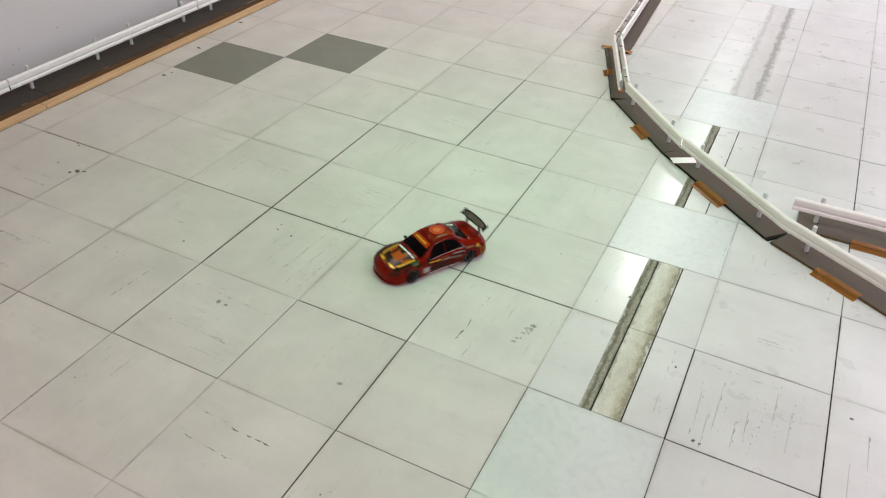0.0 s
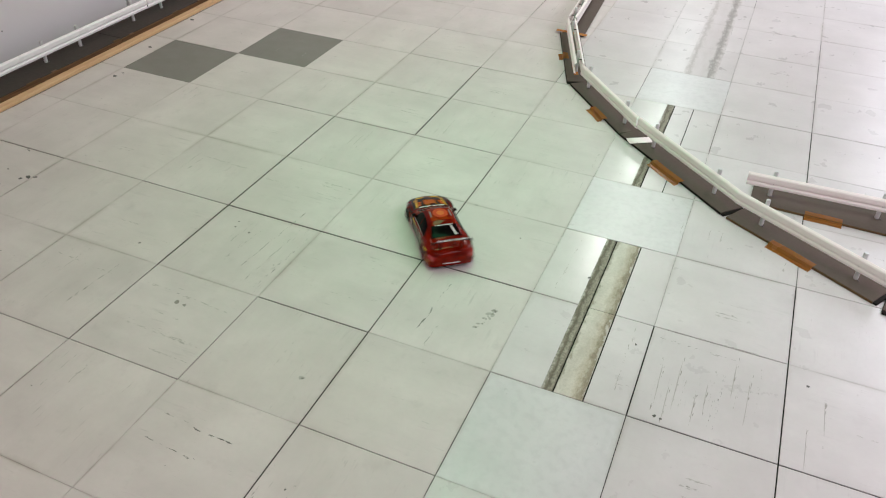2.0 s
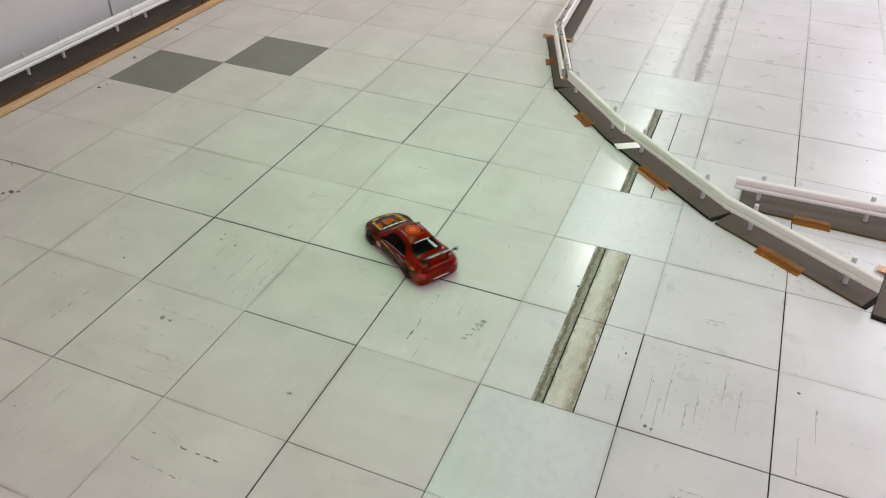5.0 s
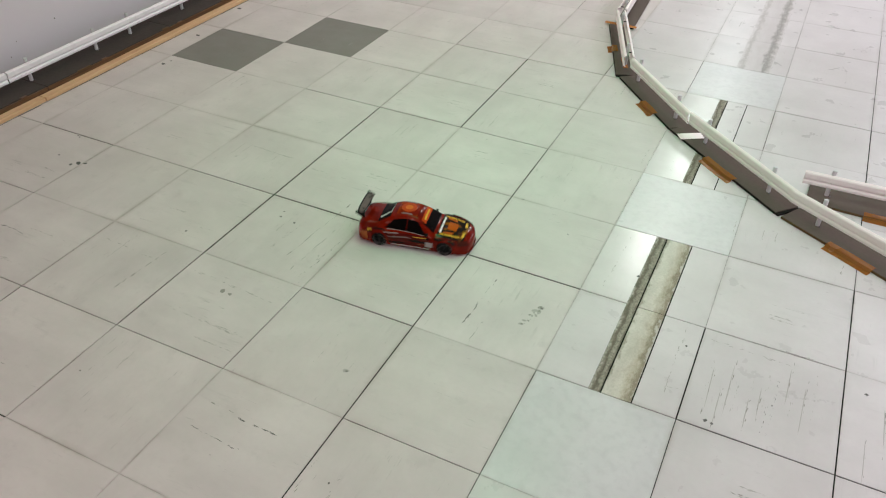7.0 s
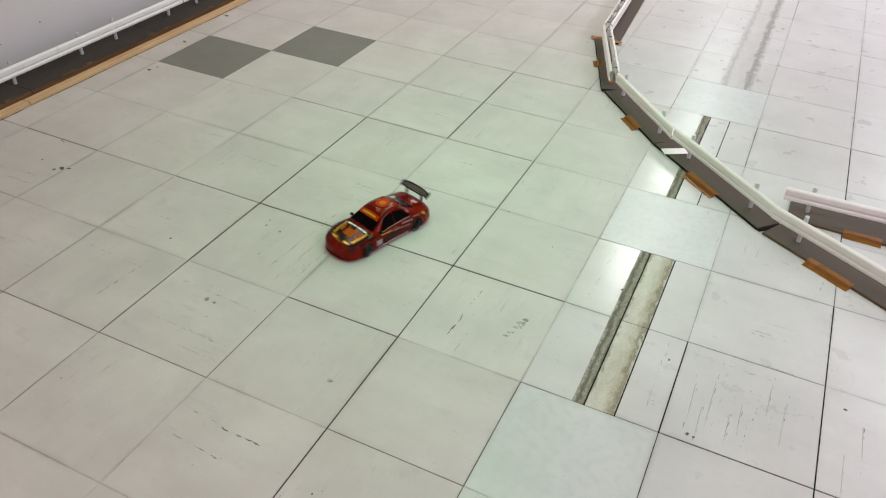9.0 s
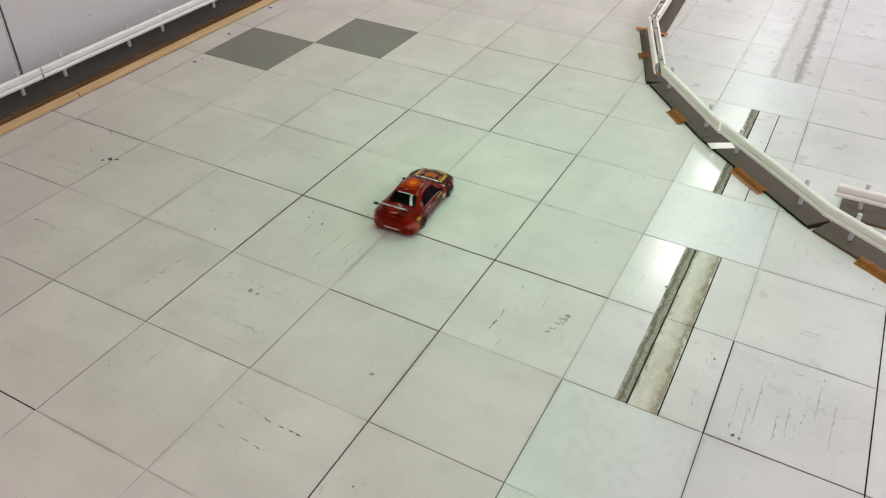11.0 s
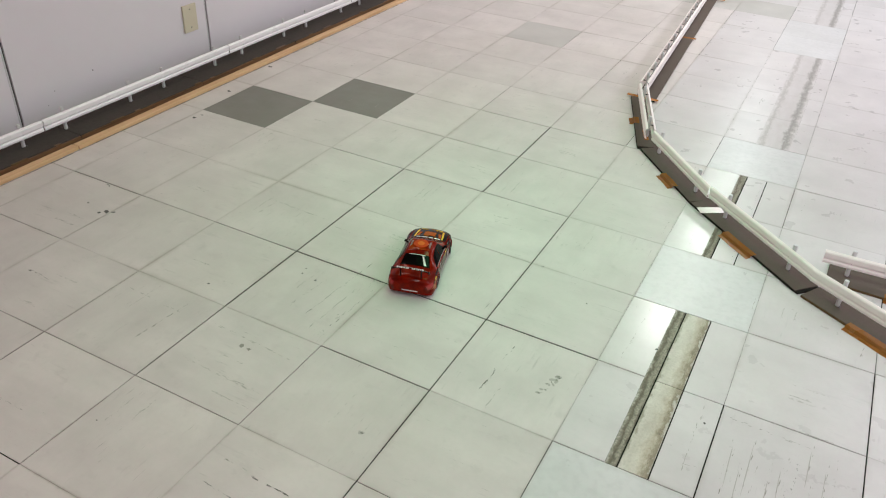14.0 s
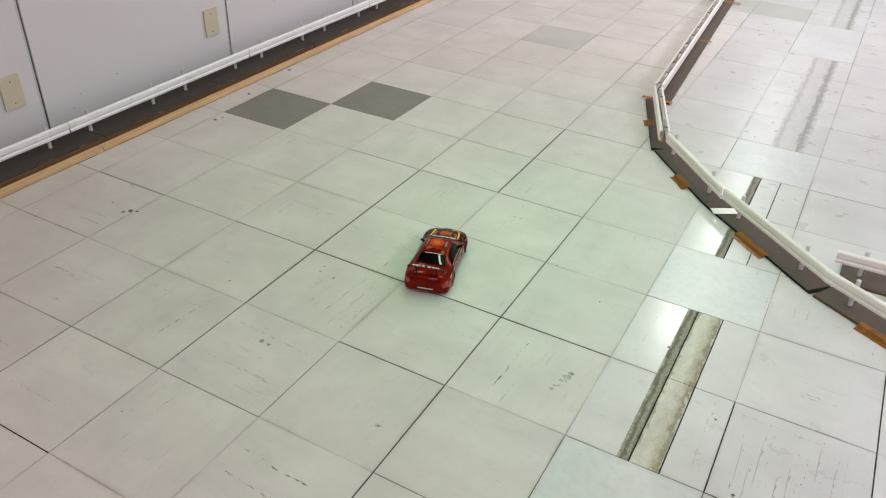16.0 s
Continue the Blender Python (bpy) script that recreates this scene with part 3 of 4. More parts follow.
def smooth_shell():
    """The shell as a grid over x and k, its creases rounded off."""
    xs, ks = np.linspace(-0.2250, 0.2260, 181), np.linspace(0, 1, 81)
    at = [np.interp(xs, STATIONS[::-1, 0], STATIONS[::-1, c]) for c in range(1, 6)]
    knots = (0.0, 0.12, 0.3, 0.44, 0.5, 0.56, 0.70, 0.76, 0.86, 1.0)
    ys, zz = [], []
    for w, z0, zs, zt, wt in zip(*at):
        rise = zt - zs
        ys.append(np.interp(ks, knots, (w * 0.965, w * 0.995, w, w * 0.975, w * 0.93, w * 0.90, wt * 1.03, wt * 0.93, wt * 0.55, 0.0)))
        zz.append(np.interp(ks, knots, (z0, z0 + 0.010, z0 + 0.45 * (zs - z0), zs - 0.006, zs, zs + rise * 0.10, zt - rise * 0.12, zt - rise * 0.02, zt + 0.002, zt + 0.0035)))
    grids = []
    for grid in (np.array(ys), np.array(zz)):
        for axis, sigma in ((0, 2.6), (1, 2.2)):
            reach = 8
            kernel = np.exp(-0.5 * (np.arange(-reach, reach + 1) / sigma) ** 2)
            kernel /= kernel.sum()
            pad = [(0, 0), (0, 0)]
            pad[axis] = (reach, reach)
            wide = np.pad(grid, pad, mode="reflect", reflect_type="odd")
            grid = np.apply_along_axis(lambda row: np.convolve(row, kernel, mode="valid"), axis, wide)
        grids.append(grid)
    grids[0][:, -1] = 0.0
    return xs, ks, grids[0], grids[1]


SHELL_X, SHELL_K, SHELL_Y, SHELL_Z = smooth_shell()


def shell(x, k, side=1.0, out=0.0):
    """A point of the body shell. k from 0 at the sill to 0.5 at the shoulder, 0.72 at the roof edge and 1 on the middle line."""
    def at(px, pk):
        i = (px - SHELL_X[0]) / (SHELL_X[1] - SHELL_X[0])
        j = pk / (SHELL_K[1] - SHELL_K[0])
        a, b = int(min(max(i, 0), len(SHELL_X) - 2)), int(min(max(j, 0), len(SHELL_K) - 2))
        u, v = i - a, j - b
        mixed = [g[a, b] * (1 - u) * (1 - v) + g[a + 1, b] * u * (1 - v) + g[a, b + 1] * (1 - u) * v + g[a + 1, b + 1] * u * v for g in (SHELL_Y, SHELL_Z)]
        return np.array((px, *mixed))
    p = at(x, k)
    if out:
        normal = np.cross(at(x + 0.004, k) - at(x - 0.004, k), at(x, min(1, k + 0.02)) - at(x, max(0, k - 0.02)))
        normal /= np.linalg.norm(normal) + 1e-12
        if normal[1] + normal[2] < 0:
            normal = -normal
        if k > 0.999:
            normal[1] = 0.0
        p = p + out * normal
    return (float(p[0]), side * float(p[1]), float(p[2]))


def flank(x, z, side, out=0.0):
    """The point of the flank over x at the height z."""
    column = np.array([shell(x, k)[1:] for k in np.linspace(0, 0.56, 29)])
    return (x, side * (float(np.interp(z, column[:, 1], column[:, 0])) + out), z)


def arch_ring(x, side, inner=0.0318, outer=0.0385):
    """Flared lip round a wheel opening, lying on the flank."""
    bm = bmesh.new()
    rows = []
    for a in np.linspace(-0.62, math.pi + 0.62, 30):
        ring = []
        for r, lift in ((inner, -0.004), (inner, 0.0016), (0.5 * (inner + outer), 0.0022), (outer, 0.0002)):
            ring.append(bm.verts.new(flank(x + r * math.cos(a), max(0.0105, 0.0300 + r * math.sin(a)), side, lift)))
        rows.append(ring)
    for p, q in zip(rows, rows[1:]):
        for k in range(3):
            bm.faces.new((p[k], q[k], q[k + 1], p[k + 1]))
    bmesh.ops.remove_doubles(bm, verts=bm.verts, dist=0.0001)
    bmesh.ops.recalc_face_normals(bm, faces=bm.faces)
    return bm


AXLES = (0.128, -0.130)
K_STEPS = (0.0, 0.06, 0.12, 0.165, 0.21, 0.255, 0.3, 0.335, 0.37, 0.405, 0.44, 0.47, 0.5, 0.53, 0.56, 0.595, 0.63, 0.665, 0.70, 0.76, 0.81, 0.86, 0.93, 1.0)


def shell_mesh():
    bm = bmesh.new()
    xs = sorted(set(np.round(np.concatenate([STATIONS[:, 0], np.linspace(-0.218, 0.22, 90)]), 4)), reverse=True)
    rings = []
    for x in xs:
        right = [shell(x, k, 1.0) for k in K_STEPS]
        left = [shell(x, k, -1.0) for k in K_STEPS[-2::-1]]
        rings.append([bm.verts.new(p) for p in right + left])
    for a, b in zip(rings, rings[1:]):
        for k in range(len(a) - 1):
            bm.faces.new((a[k], a[k + 1], b[k + 1], b[k]))
    bm.faces.new(rings[0])
    bm.faces.new(rings[-1][::-1])
    bmesh.ops.recalc_face_normals(bm, faces=bm.faces)
    # wheel openings
    def in_arch(v):
        return abs(v.co.y) > 0.07 and min(math.hypot(v.co.x - c, v.co.z - 0.030) for c in AXLES) < 0.0365
    bmesh.ops.delete(bm, geom=[f for f in bm.faces if all(in_arch(v) for v in f.verts)], context="FACES")
    return bm


def patch(outline, side=1.0, both=False, out=0.0012, nx=10, nk=5):
    """A sheet that follows the shell. outline: (x0, x1, k0, k1) at the front pair, or four corners (x, k)."""
    if len(outline) == 4 and not hasattr(outline[0], "__len__"):
        x0, x1, k0, k1 = outline
        outline = ((x0, k0), (x1, k0), (x1, k1), (x0, k1))
    a, b, c, d = [np.array(p, float) for p in outline]
    bm = bmesh.new()
    for s in (1.0, -1.0) if both else (side,):
        grid = []
        for i in range(nx + 1):
            u = i / nx
            lo, hi = a + (b - a) * u, d + (c - d) * u
            grid.append([bm.verts.new(shell(*(lo + (hi - lo) * j / nk), s, out)) for j in range(nk + 1)])
        for p, q in zip(grid, grid[1:]):
            for j in range(nk):
                bm.faces.new((p[j], q[j], q[j + 1], p[j + 1]))
    bmesh.ops.remove_doubles(bm, verts=bm.verts, dist=0.0003)
    bmesh.ops.recalc_face_normals(bm, faces=bm.faces)
    return bm


def wheel(x, y, parent):
    side = 1.0 if y > 0 else -1.0
    hub = empty("wheel", pose(x, y, 0.0300), "black tyre on a dark spoked rim", "")
    hub.parent = parent
    del hub["label"]
    bm = bmesh.new()
    profile = [(0.0225, -0.013), (0.0285, -0.0125), (0.0300, -0.009), (0.0300, 0.009), (0.0285, 0.0125), (0.0225, 0.013)]
    rings = [[bm.verts.new((r * math.cos(a), w, r * math.sin(a))) for r, w in profile] for a in np.linspace(0, 2 * math.pi, 28, endpoint=False)]
    for a, b in zip(rings, rings[1:] + rings[:1]):
        for k in range(len(profile)):
            bm.faces.new((a[k], b[k], b[(k + 1) % len(profile)], a[(k + 1) % len(profile)]))
    bmesh.ops.recalc_face_normals(bm, faces=bm.faces)
    part("tyre", bm, M_TYRE, hub, smooth=True)
    bm = bmesh.new()
    rod((0, side * 0.004, 0), (0, side * 0.012, 0), 0.006, 10, bm=bm)
    for k in range(5):
        a = 2 * math.pi * k / 5
        spoke = box(0.003, 0.0220, side * 0.008 - 0.002, side * 0.008 + 0.002, -0.0028, 0.0028)
        spoke.transform(Matrix.Rotation(a, 4, "Y"))
        mesh = bpy.data.meshes.new("spoke")
        spoke.to_mesh(mesh)
        spoke.free()
        bm.from_mesh(mesh)
        bpy.data.meshes.remove(mesh)
    part("rim", bm, M_RIM, hub)
    bm = bmesh.new()
    lip = [[bm.verts.new((r * math.cos(a), side * w, r * math.sin(a))) for r, w in ((0.0210, 0.004), (0.0212, 0.0135), (0.0224, 0.0135))] for a in np.linspace(0, 2 * math.pi, 28, endpoint=False)]
    for a, b in zip(lip, lip[1:] + lip[:1]):
        for k in range(2):
            bm.faces.new((a[k], b[k], b[k + 1], a[k + 1]))
    part("rim_lip", bm, M_LIP, hub, "narrow bright rim lip")
    return hub


def build_car():
    car = empty("toy_car", pose(0, 0, 0), "red radio-controlled drift car with gold flames and tall rear wing", "toy car")
    part("body", shell_mesh(), M_PAINT, car, smooth=True)
    part("chassis", box(-0.19, 0.19, -0.07, 0.07, 0.008, 0.03, 0.003), M_BLACK, car)
    # glazing
    part("windshield", patch(((0.082, 1.0), (0.036, 1.0), (0.034, 0.735), (0.080, 0.70)), both=True, nk=8), M_GLASS, car)
    part("rear_window", patch(((-0.093, 0.745), (-0.141, 0.71), (-0.141, 1.0), (-0.093, 1.0)), both=True, nk=8), M_GLASS, car)
    for s in (1.0, -1.0):
        part("side_window", patch(((0.062, 0.55), (-0.023, 0.55), (-0.023, 0.695), (0.020, 0.69)), s), M_GLASS, car)
        part("side_window", patch(((-0.026, 0.55), (-0.112, 0.57), (-0.078, 0.67), (-0.026, 0.695)), s), M_GLASS, car)
        part("headlight", patch(((0.214, 0.46), (0.178, 0.42), (0.172, 0.60), (0.208, 0.72)), s), M_LAMPCLEAR, car)
        part("tail_light", patch(((-0.2, 0.38), (-0.2205, 0.38), (-0.2205, 0.60), (-0.2, 0.50)), s), M_LAMPRED, car)
        # flames, door plate and pinstripes on the flanks, with painted shade and glint
        # Flames whose dark ground also paints the shade low on the doors.
        part("flank_shadow_film", patch(((0.052, 0.13), (-0.096, 0.13), (-0.118, 0.47), (0.070, 0.49)), s, out=0.0006, nx=16, nk=8), M_FLANK, car, "flame film along the doors, darkened for the shade of the flank")
        part("fender_flame", patch(((0.172, 0.43), (0.088, 0.46), (0.084, 0.57), (0.160, 0.60)), s, out=0.0007, nx=12), M_HOOD, car, "gold and black flames on the front wing")
        part("quarter_flame", patch(((-0.100, 0.47), (-0.165, 0.46), (-0.150, 0.56), (-0.112, 0.54)), s, out=0.0007), M_FLANK, car)
        # Highlight along the lower window edge, painted as a pale strip.
        part("window_glint", patch(((0.050, 0.535), (-0.10, 0.545), (-0.10, 0.556), (0.046, 0.549)), s, out=0.0013), M_SILVERPLATE, car, "thin painted glint under the side windows")
        part("flame_sticker", patch(((0.050, 0.45), (-0.04, 0.28), (-0.12, 0.30), (0.02, 0.50)), s, out=0.0009), M_FLANK, car)
        part("flame_sticker", patch(((0.06, 0.455), (0.01, 0.425), (0.0, 0.435), (0.05, 0.475)), s, out=0.0014), M_GOLD, car)
        part("flame_sticker", patch(((0.0, 0.385), (-0.09, 0.345), (-0.10, 0.36), (-0.02, 0.41)), s, out=0.0014), M_SILVER, car)
        part("flame_sticker", patch(((-0.05, 0.45), (-0.11, 0.42), (-0.112, 0.435), (-0.06, 0.475)), s, out=0.0014), M_SILVERPLATE, car)
        part("flame_sticker", patch(((-0.155, 0.40), (-0.20, 0.28), (-0.208, 0.38), (-0.160, 0.52)), s), M_FLANK, car)
        part("flame_sticker", patch(((-0.158, 0.45), (-0.178, 0.41), (-0.176, 0.47), (-0.160, 0.50)), s, out=0.0016), M_GOLD, car)
        part("flame_sticker", patch(((-0.174, 0.16), (-0.212, 0.16), (-0.214, 0.36), (-0.178, 0.42)), s, out=0.0016), M_TAILFLAME, car)
        part("door_plate", patch((0.082, 0.054, 0.21, 0.38), s, out=0.0018), M_SILVERPLATE, car, "plain white square sticker")
        part("sill_stripe", patch((0.07, -0.085, 0.075, 0.11), s, out=0.0014), M_WHITE, car)
        for x in AXLES:
            part("wheel_arch", arch_ring(x, s), M_PAINT, car, smooth=True)
            part("wheel_well", rod((x, s * 0.062, 0.034), (x, s * 0.064, 0.034), 0.0375, 24), M_BLACK, car)
        mirror = box(-0.005, 0.005, -0.007, 0.007, -0.004, 0.004, 0.002, 2)
        mirror.transform(pose(0.056, s * 0.0855, 0.0775))
        part("mirror", mirror, M_BLACK, car)
    # hood, roof and screen stickers, with a painted roof glow and glass reflection
    part("hood", patch(((0.194, 0.62), (0.092, 0.64), (0.092, 1.0), (0.200, 1.0)), both=True, nk=8, nx=14, out=0.0009), M_HOOD, car, "gold and black flame painted hood")
    part("hood_panel", patch(((0.158, 0.90), (0.122, 0.90), (0.122, 1.0), (0.160, 1.0)), both=True, out=0.0017), M_AMBER, car, "orange hood panel")
    for s, k0, k1 in ((1.0, 0.80, 0.87), (1.0, 0.885, 0.99), (-1.0, 0.79, 0.90), (-1.0, 0.915, 0.99)):
        part("hood_banner", patch(((0.105, k0), (0.097, k0), (0.097, k1), (0.105, k1)), s, out=0.0018), M_WHITE, car, "white sticker bar")
    for s in (1.0, -1.0):
        part("hood_edge", patch(((0.192, 0.78), (0.183, 0.78), (0.183, 0.92), (0.193, 0.92)), s, out=0.0018), M_GOLD, car)
        part("hood_flame", patch(((0.150, 0.80), (0.112, 0.79), (0.112, 0.83), (0.150, 0.86)), s, out=0.0017), M_AMBER, car)
    for s in (1.0, -1.0):
        part("hood_stripe", patch(((0.175, 0.74), (0.10, 0.735), (0.10, 0.775), (0.175, 0.79)), s, out=0.0018), M_GOLD, car)
    part("screen_banner", patch(((0.045, 0.76), (0.027, 0.77), (0.027, 1.0), (0.047, 1.0)), both=True, nk=8, out=0.0019), M_ORANGE, car, "orange windscreen banner")
    part("banner_bar", patch(((0.040, 0.84), (0.034, 0.84), (0.034, 1.0), (0.040, 1.0)), both=True, nk=8, out=0.0024), M_GOLD, car)
    # Sheet that paints the glow on the roof around the emblem.
    part("roof_glow", patch(((0.008, 0.79), (-0.072, 0.79), (-0.072, 1.0), (0.008, 1.0)), both=True, nk=8, out=0.0006), M_ROOF, car, "sheet with the roof's orange-red glow painted in")
    disc = rod((-0.033, 0, 0.1312), (-0.033, 0, 0.1338), 0.030, 28)
    disc.transform(pose(0, 0, 0))
    part("roof_emblem", disc, M_ORANGE, car, "round orange roof emblem")
    disc = rod((-0.033, 0, 0.1314), (-0.033, 0, 0.1341), 0.015, 20)
    part("emblem_core", disc, M_FLAME, car)
    for s in (1.0, -1.0):
        part("roof_sticker", patch(((-0.008, 0.80), (-0.056, 0.795), (-0.050, 0.83), (-0.014, 0.835)), s, out=0.0014), M_SILVER, car)
    part("rear_banner", patch(((-0.0945, 0.84), (-0.0970, 0.84), (-0.0970, 1.0), (-0.0945, 1.0)), both=True, nk=8, out=0.0020), M_WHITE, car, "white lettering bar")
    # The slash stands for a lamp reflected in the rear glass.
    part("rear_glare", patch(((-0.100, 0.865), (-0.136, 0.80), (-0.136, 0.845), (-0.100, 0.895)), -1.0, out=0.0020), M_WHITE, car, "white slash, a painted lamp reflection")
    part("bumper_line", box(-0.2262, -0.2240, -0.032, 0.032, 0.030, 0.034), M_WHITE, car, "white bumper bar sticker")
    part("boot_line", box(-0.2245, -0.2222, -0.05, 0.05, 0.0535, 0.0565), M_SILVER, car)
    part("front_grille", box(0.2225, 0.2258, -0.026, 0.026, 0.022, 0.034, 0.001), M_BLACK, car)
    lip = bmesh.new()
    rim = [shell(x, 0.0, 1.0) for x in np.linspace(0.172, 0.2255, 14)]
    rim = [(x + 0.002, y + 0.0015) for x, y, _ in rim] + [(x + 0.002, -y - 0.0015) for x, y, _ in reversed(rim)]
    low, high = [[lip.verts.new((x, y, z)) for x, y in rim] for z in (0.0075, 0.0125)]
    for k in range(len(rim)):
        m = (k + 1) % len(rim)
        lip.faces.new((low[k], low[m], high[m], high[k]))
    lip.faces.new(low[::-1])
    lip.faces.new(high)
    part("front_lip", lip, M_PAINT, car)
    # wing: blade, end plates and struts
    wing = empty("wing", pose(-0.208, 0, 0.128, 0, 0, 0), "tall black and silver rear wing", "")
    del wing["label"]
    wing.parent = car
    tilt = pose(0, 0, 0, 0, 31, 0)
    for name, half, chord, z0, z1, mat, label in (("blade", 0.073, 0.0165, -0.0012, 0.0012, M_BLACK, ""), ("blade_face", 0.066, 0.0115, 0.0012, 0.0018, M_SMOKE, "silver sticker on the blade")):
        bm = bmesh.new()
        loops = []
        for z in (z0, z1):
            ring = []
            for a in np.linspace(0, 2 * math.pi, 32, endpoint=False):
                px, py = chord * np.sign(math.cos(a)) * abs(math.cos(a)) ** 0.7, half * np.sign(math.sin(a)) * abs(math.sin(a)) ** 0.7
                ring.append(bm.verts.new(tilt @ Vector((px, py, z - 0.010 * (py / 0.08) ** 2))))
            loops.append(ring)
        for k in range(32):
            bm.faces.new((loops[0][k], loops[0][(k + 1) % 32], loops[1][(k + 1) % 32], loops[1][k]))
        bm.faces.new(loops[1])
        bm.faces.new(loops[0][::-1])
        bmesh.ops.recalc_face_normals(bm, faces=bm.faces)
        part(name, bm, mat, wing, label)
    edge = bmesh.new()
    for m, w in enumerate((4, 3, 4, 2, 4, 3, 4, 4, 2, 3, 4, 3, 4)):
        if m == 6:
            continue
        y = -0.054 + 0.0084 * m
        box(-0.0178, -0.0162, y, y + 0.0016 * w, -0.0032 + 0.0004 * (m % 2), 0.0032 - 0.0004 * (m % 3), bm=edge)
    edge.transform(tilt)
    part("blade_lettering", edge, M_WHITE, wing, "small white lettering bars")
    for s in (1.0, -1.0):
        tip = box(-0.0165, 0.0165, s * 0.0735 - 0.0012, s * 0.0735 + 0.0012, -0.014, -0.003, 0.001)
        tip.transform(tilt)
        part("wing_tip", tip, M_BLACK, wing)
        part("strut", box(-0.004, 0.006, s * 0.042 - 0.0015, s * 0.042 + 0.0015, -0.044, -0.002), M_BLACK, wing)
    wheels = [wheel(x, y, car) for x, y in ((0.128, 0.0815), (0.128, -0.0815), (-0.130, 0.0820), (-0.130, -0.0820))]
    return car, wheels


toy_car, car_wheels = build_car()

# ---------------------------------------------------------------- floor pieces
DARK_U = {(-3, -2), (-2, -1), (-2, 0), (-2, 1), (-2, 2), (-1, 3), (-1, 4), (0, -3), (0, -2), (0, -1), (0, 0), (0, 1), (0, 2), (2, 0), (3, -1), (3, 0), (3, 1), (3, 3), (3, 4)}
WIDE_V = {(-2, 1), (-1, 1), (0, 1)}
WIDE_U = {(-2, 0), (-2, 1), (-2, 2), (-1, 3), (-1, 4)}
MID_U = {(2, -1), (-3, -1), (-1, -1), (1, -1), (3, 5), (3, 6)}
DARK_V = {(-5, 1), (-3, -2), (-3, 1), (-3, 3), (-2, 1), (-2, 3), (-2, 5), (-1, 0), (-1, 1), (-1, 3), (-1, 5), (0, 1), (2, 0), (2, 5), (3, 0), (3, 5)}
MID_V = {(-2, -1), (2, 1), (2, 2), (-5, 0), (-5, 4), (-3, -1), (-3, 5), (0, -1), (0, 5), (1, 1), (1, 2)}
FAINT_U = {(-4, 1), (-4, 2), (-1, -2), (-1, 0), (-1, 1), (0, 6), (0, 7), (1, 0), (1, 1), (1, 2), (1, 3), (1, 4), (1, 6), (1, 7), (1, 8), (2, 1), (2, 2), (2, 5), (2, 6), (2, 7)}
FAINT_V = {(-1, -1), (-1, -2), (-4, 0), (-3, 0), (-2, -2), (-2, 0), (0, 0), (0, 2)}
DARK, MID, FAINT = 0.0022, 0.0012, 0.0004
random.seed(11)
inset_cache = {}


def joint(key, dark, faint=()):
    if key not in inset_cache:
        i = key[1:]
        mids, wides = (MID_U, WIDE_U) if key[0] == "u" else (MID_V, WIDE_V)
        inset_cache[key] = 0.0031 if i in wides else DARK if i in dark else FAINT if i in faint else 0.0013 if i in mids else random.choice((MID, FAINT, FAINT))
    return inset_cache[key]


tile_meshes = {}


def tile_mesh(w, h, insets, material):
    key = (round(w, 4), round(h, 4), insets, material.name)
    if key not in tile_meshes:
        a, b, c, d = insets
        bv = 0.0004
        bm = bmesh.new()
        low = [bm.verts.new(p) for p in ((a, c, -0.0022), (w - b, c, -0.0022), (w - b, h - d, -0.0022), (a, h - d, -0.0022))]
        mid = [bm.verts.new((v.co.x, v.co.y, -bv)) for v in low]
        top = [bm.verts.new(p) for p in ((a + bv, c + bv, 0), (w - b - bv, c + bv, 0), (w - b - bv, h - d - bv, 0), (a + bv, h - d - bv, 0))]
        for p, q in ((low, mid), (mid, top)):
            for k in range(4):
                bm.faces.new((p[k], p[(k + 1) % 4], q[(k + 1) % 4], q[k]))
        bm.faces.new(top)
        mesh = bpy.data.meshes.new("tile")
        bm.to_mesh(mesh)
        bm.free()
        mesh.materials.append(material)
        tile_meshes[key] = mesh
    return tile_meshes[key]


floor = bpy.data.objects["floor"]


def lay(x, y, w, h, insets, material, drop=0.0, name="tile"):
    ob = new(name, tile_mesh(w, h, insets, material))
    ob.parent = floor
    ob.location = (x, y, -drop)
    return ob


PATCH_ROWS = (-1, 2, 5, 10, 11)
rest = bmesh.new()
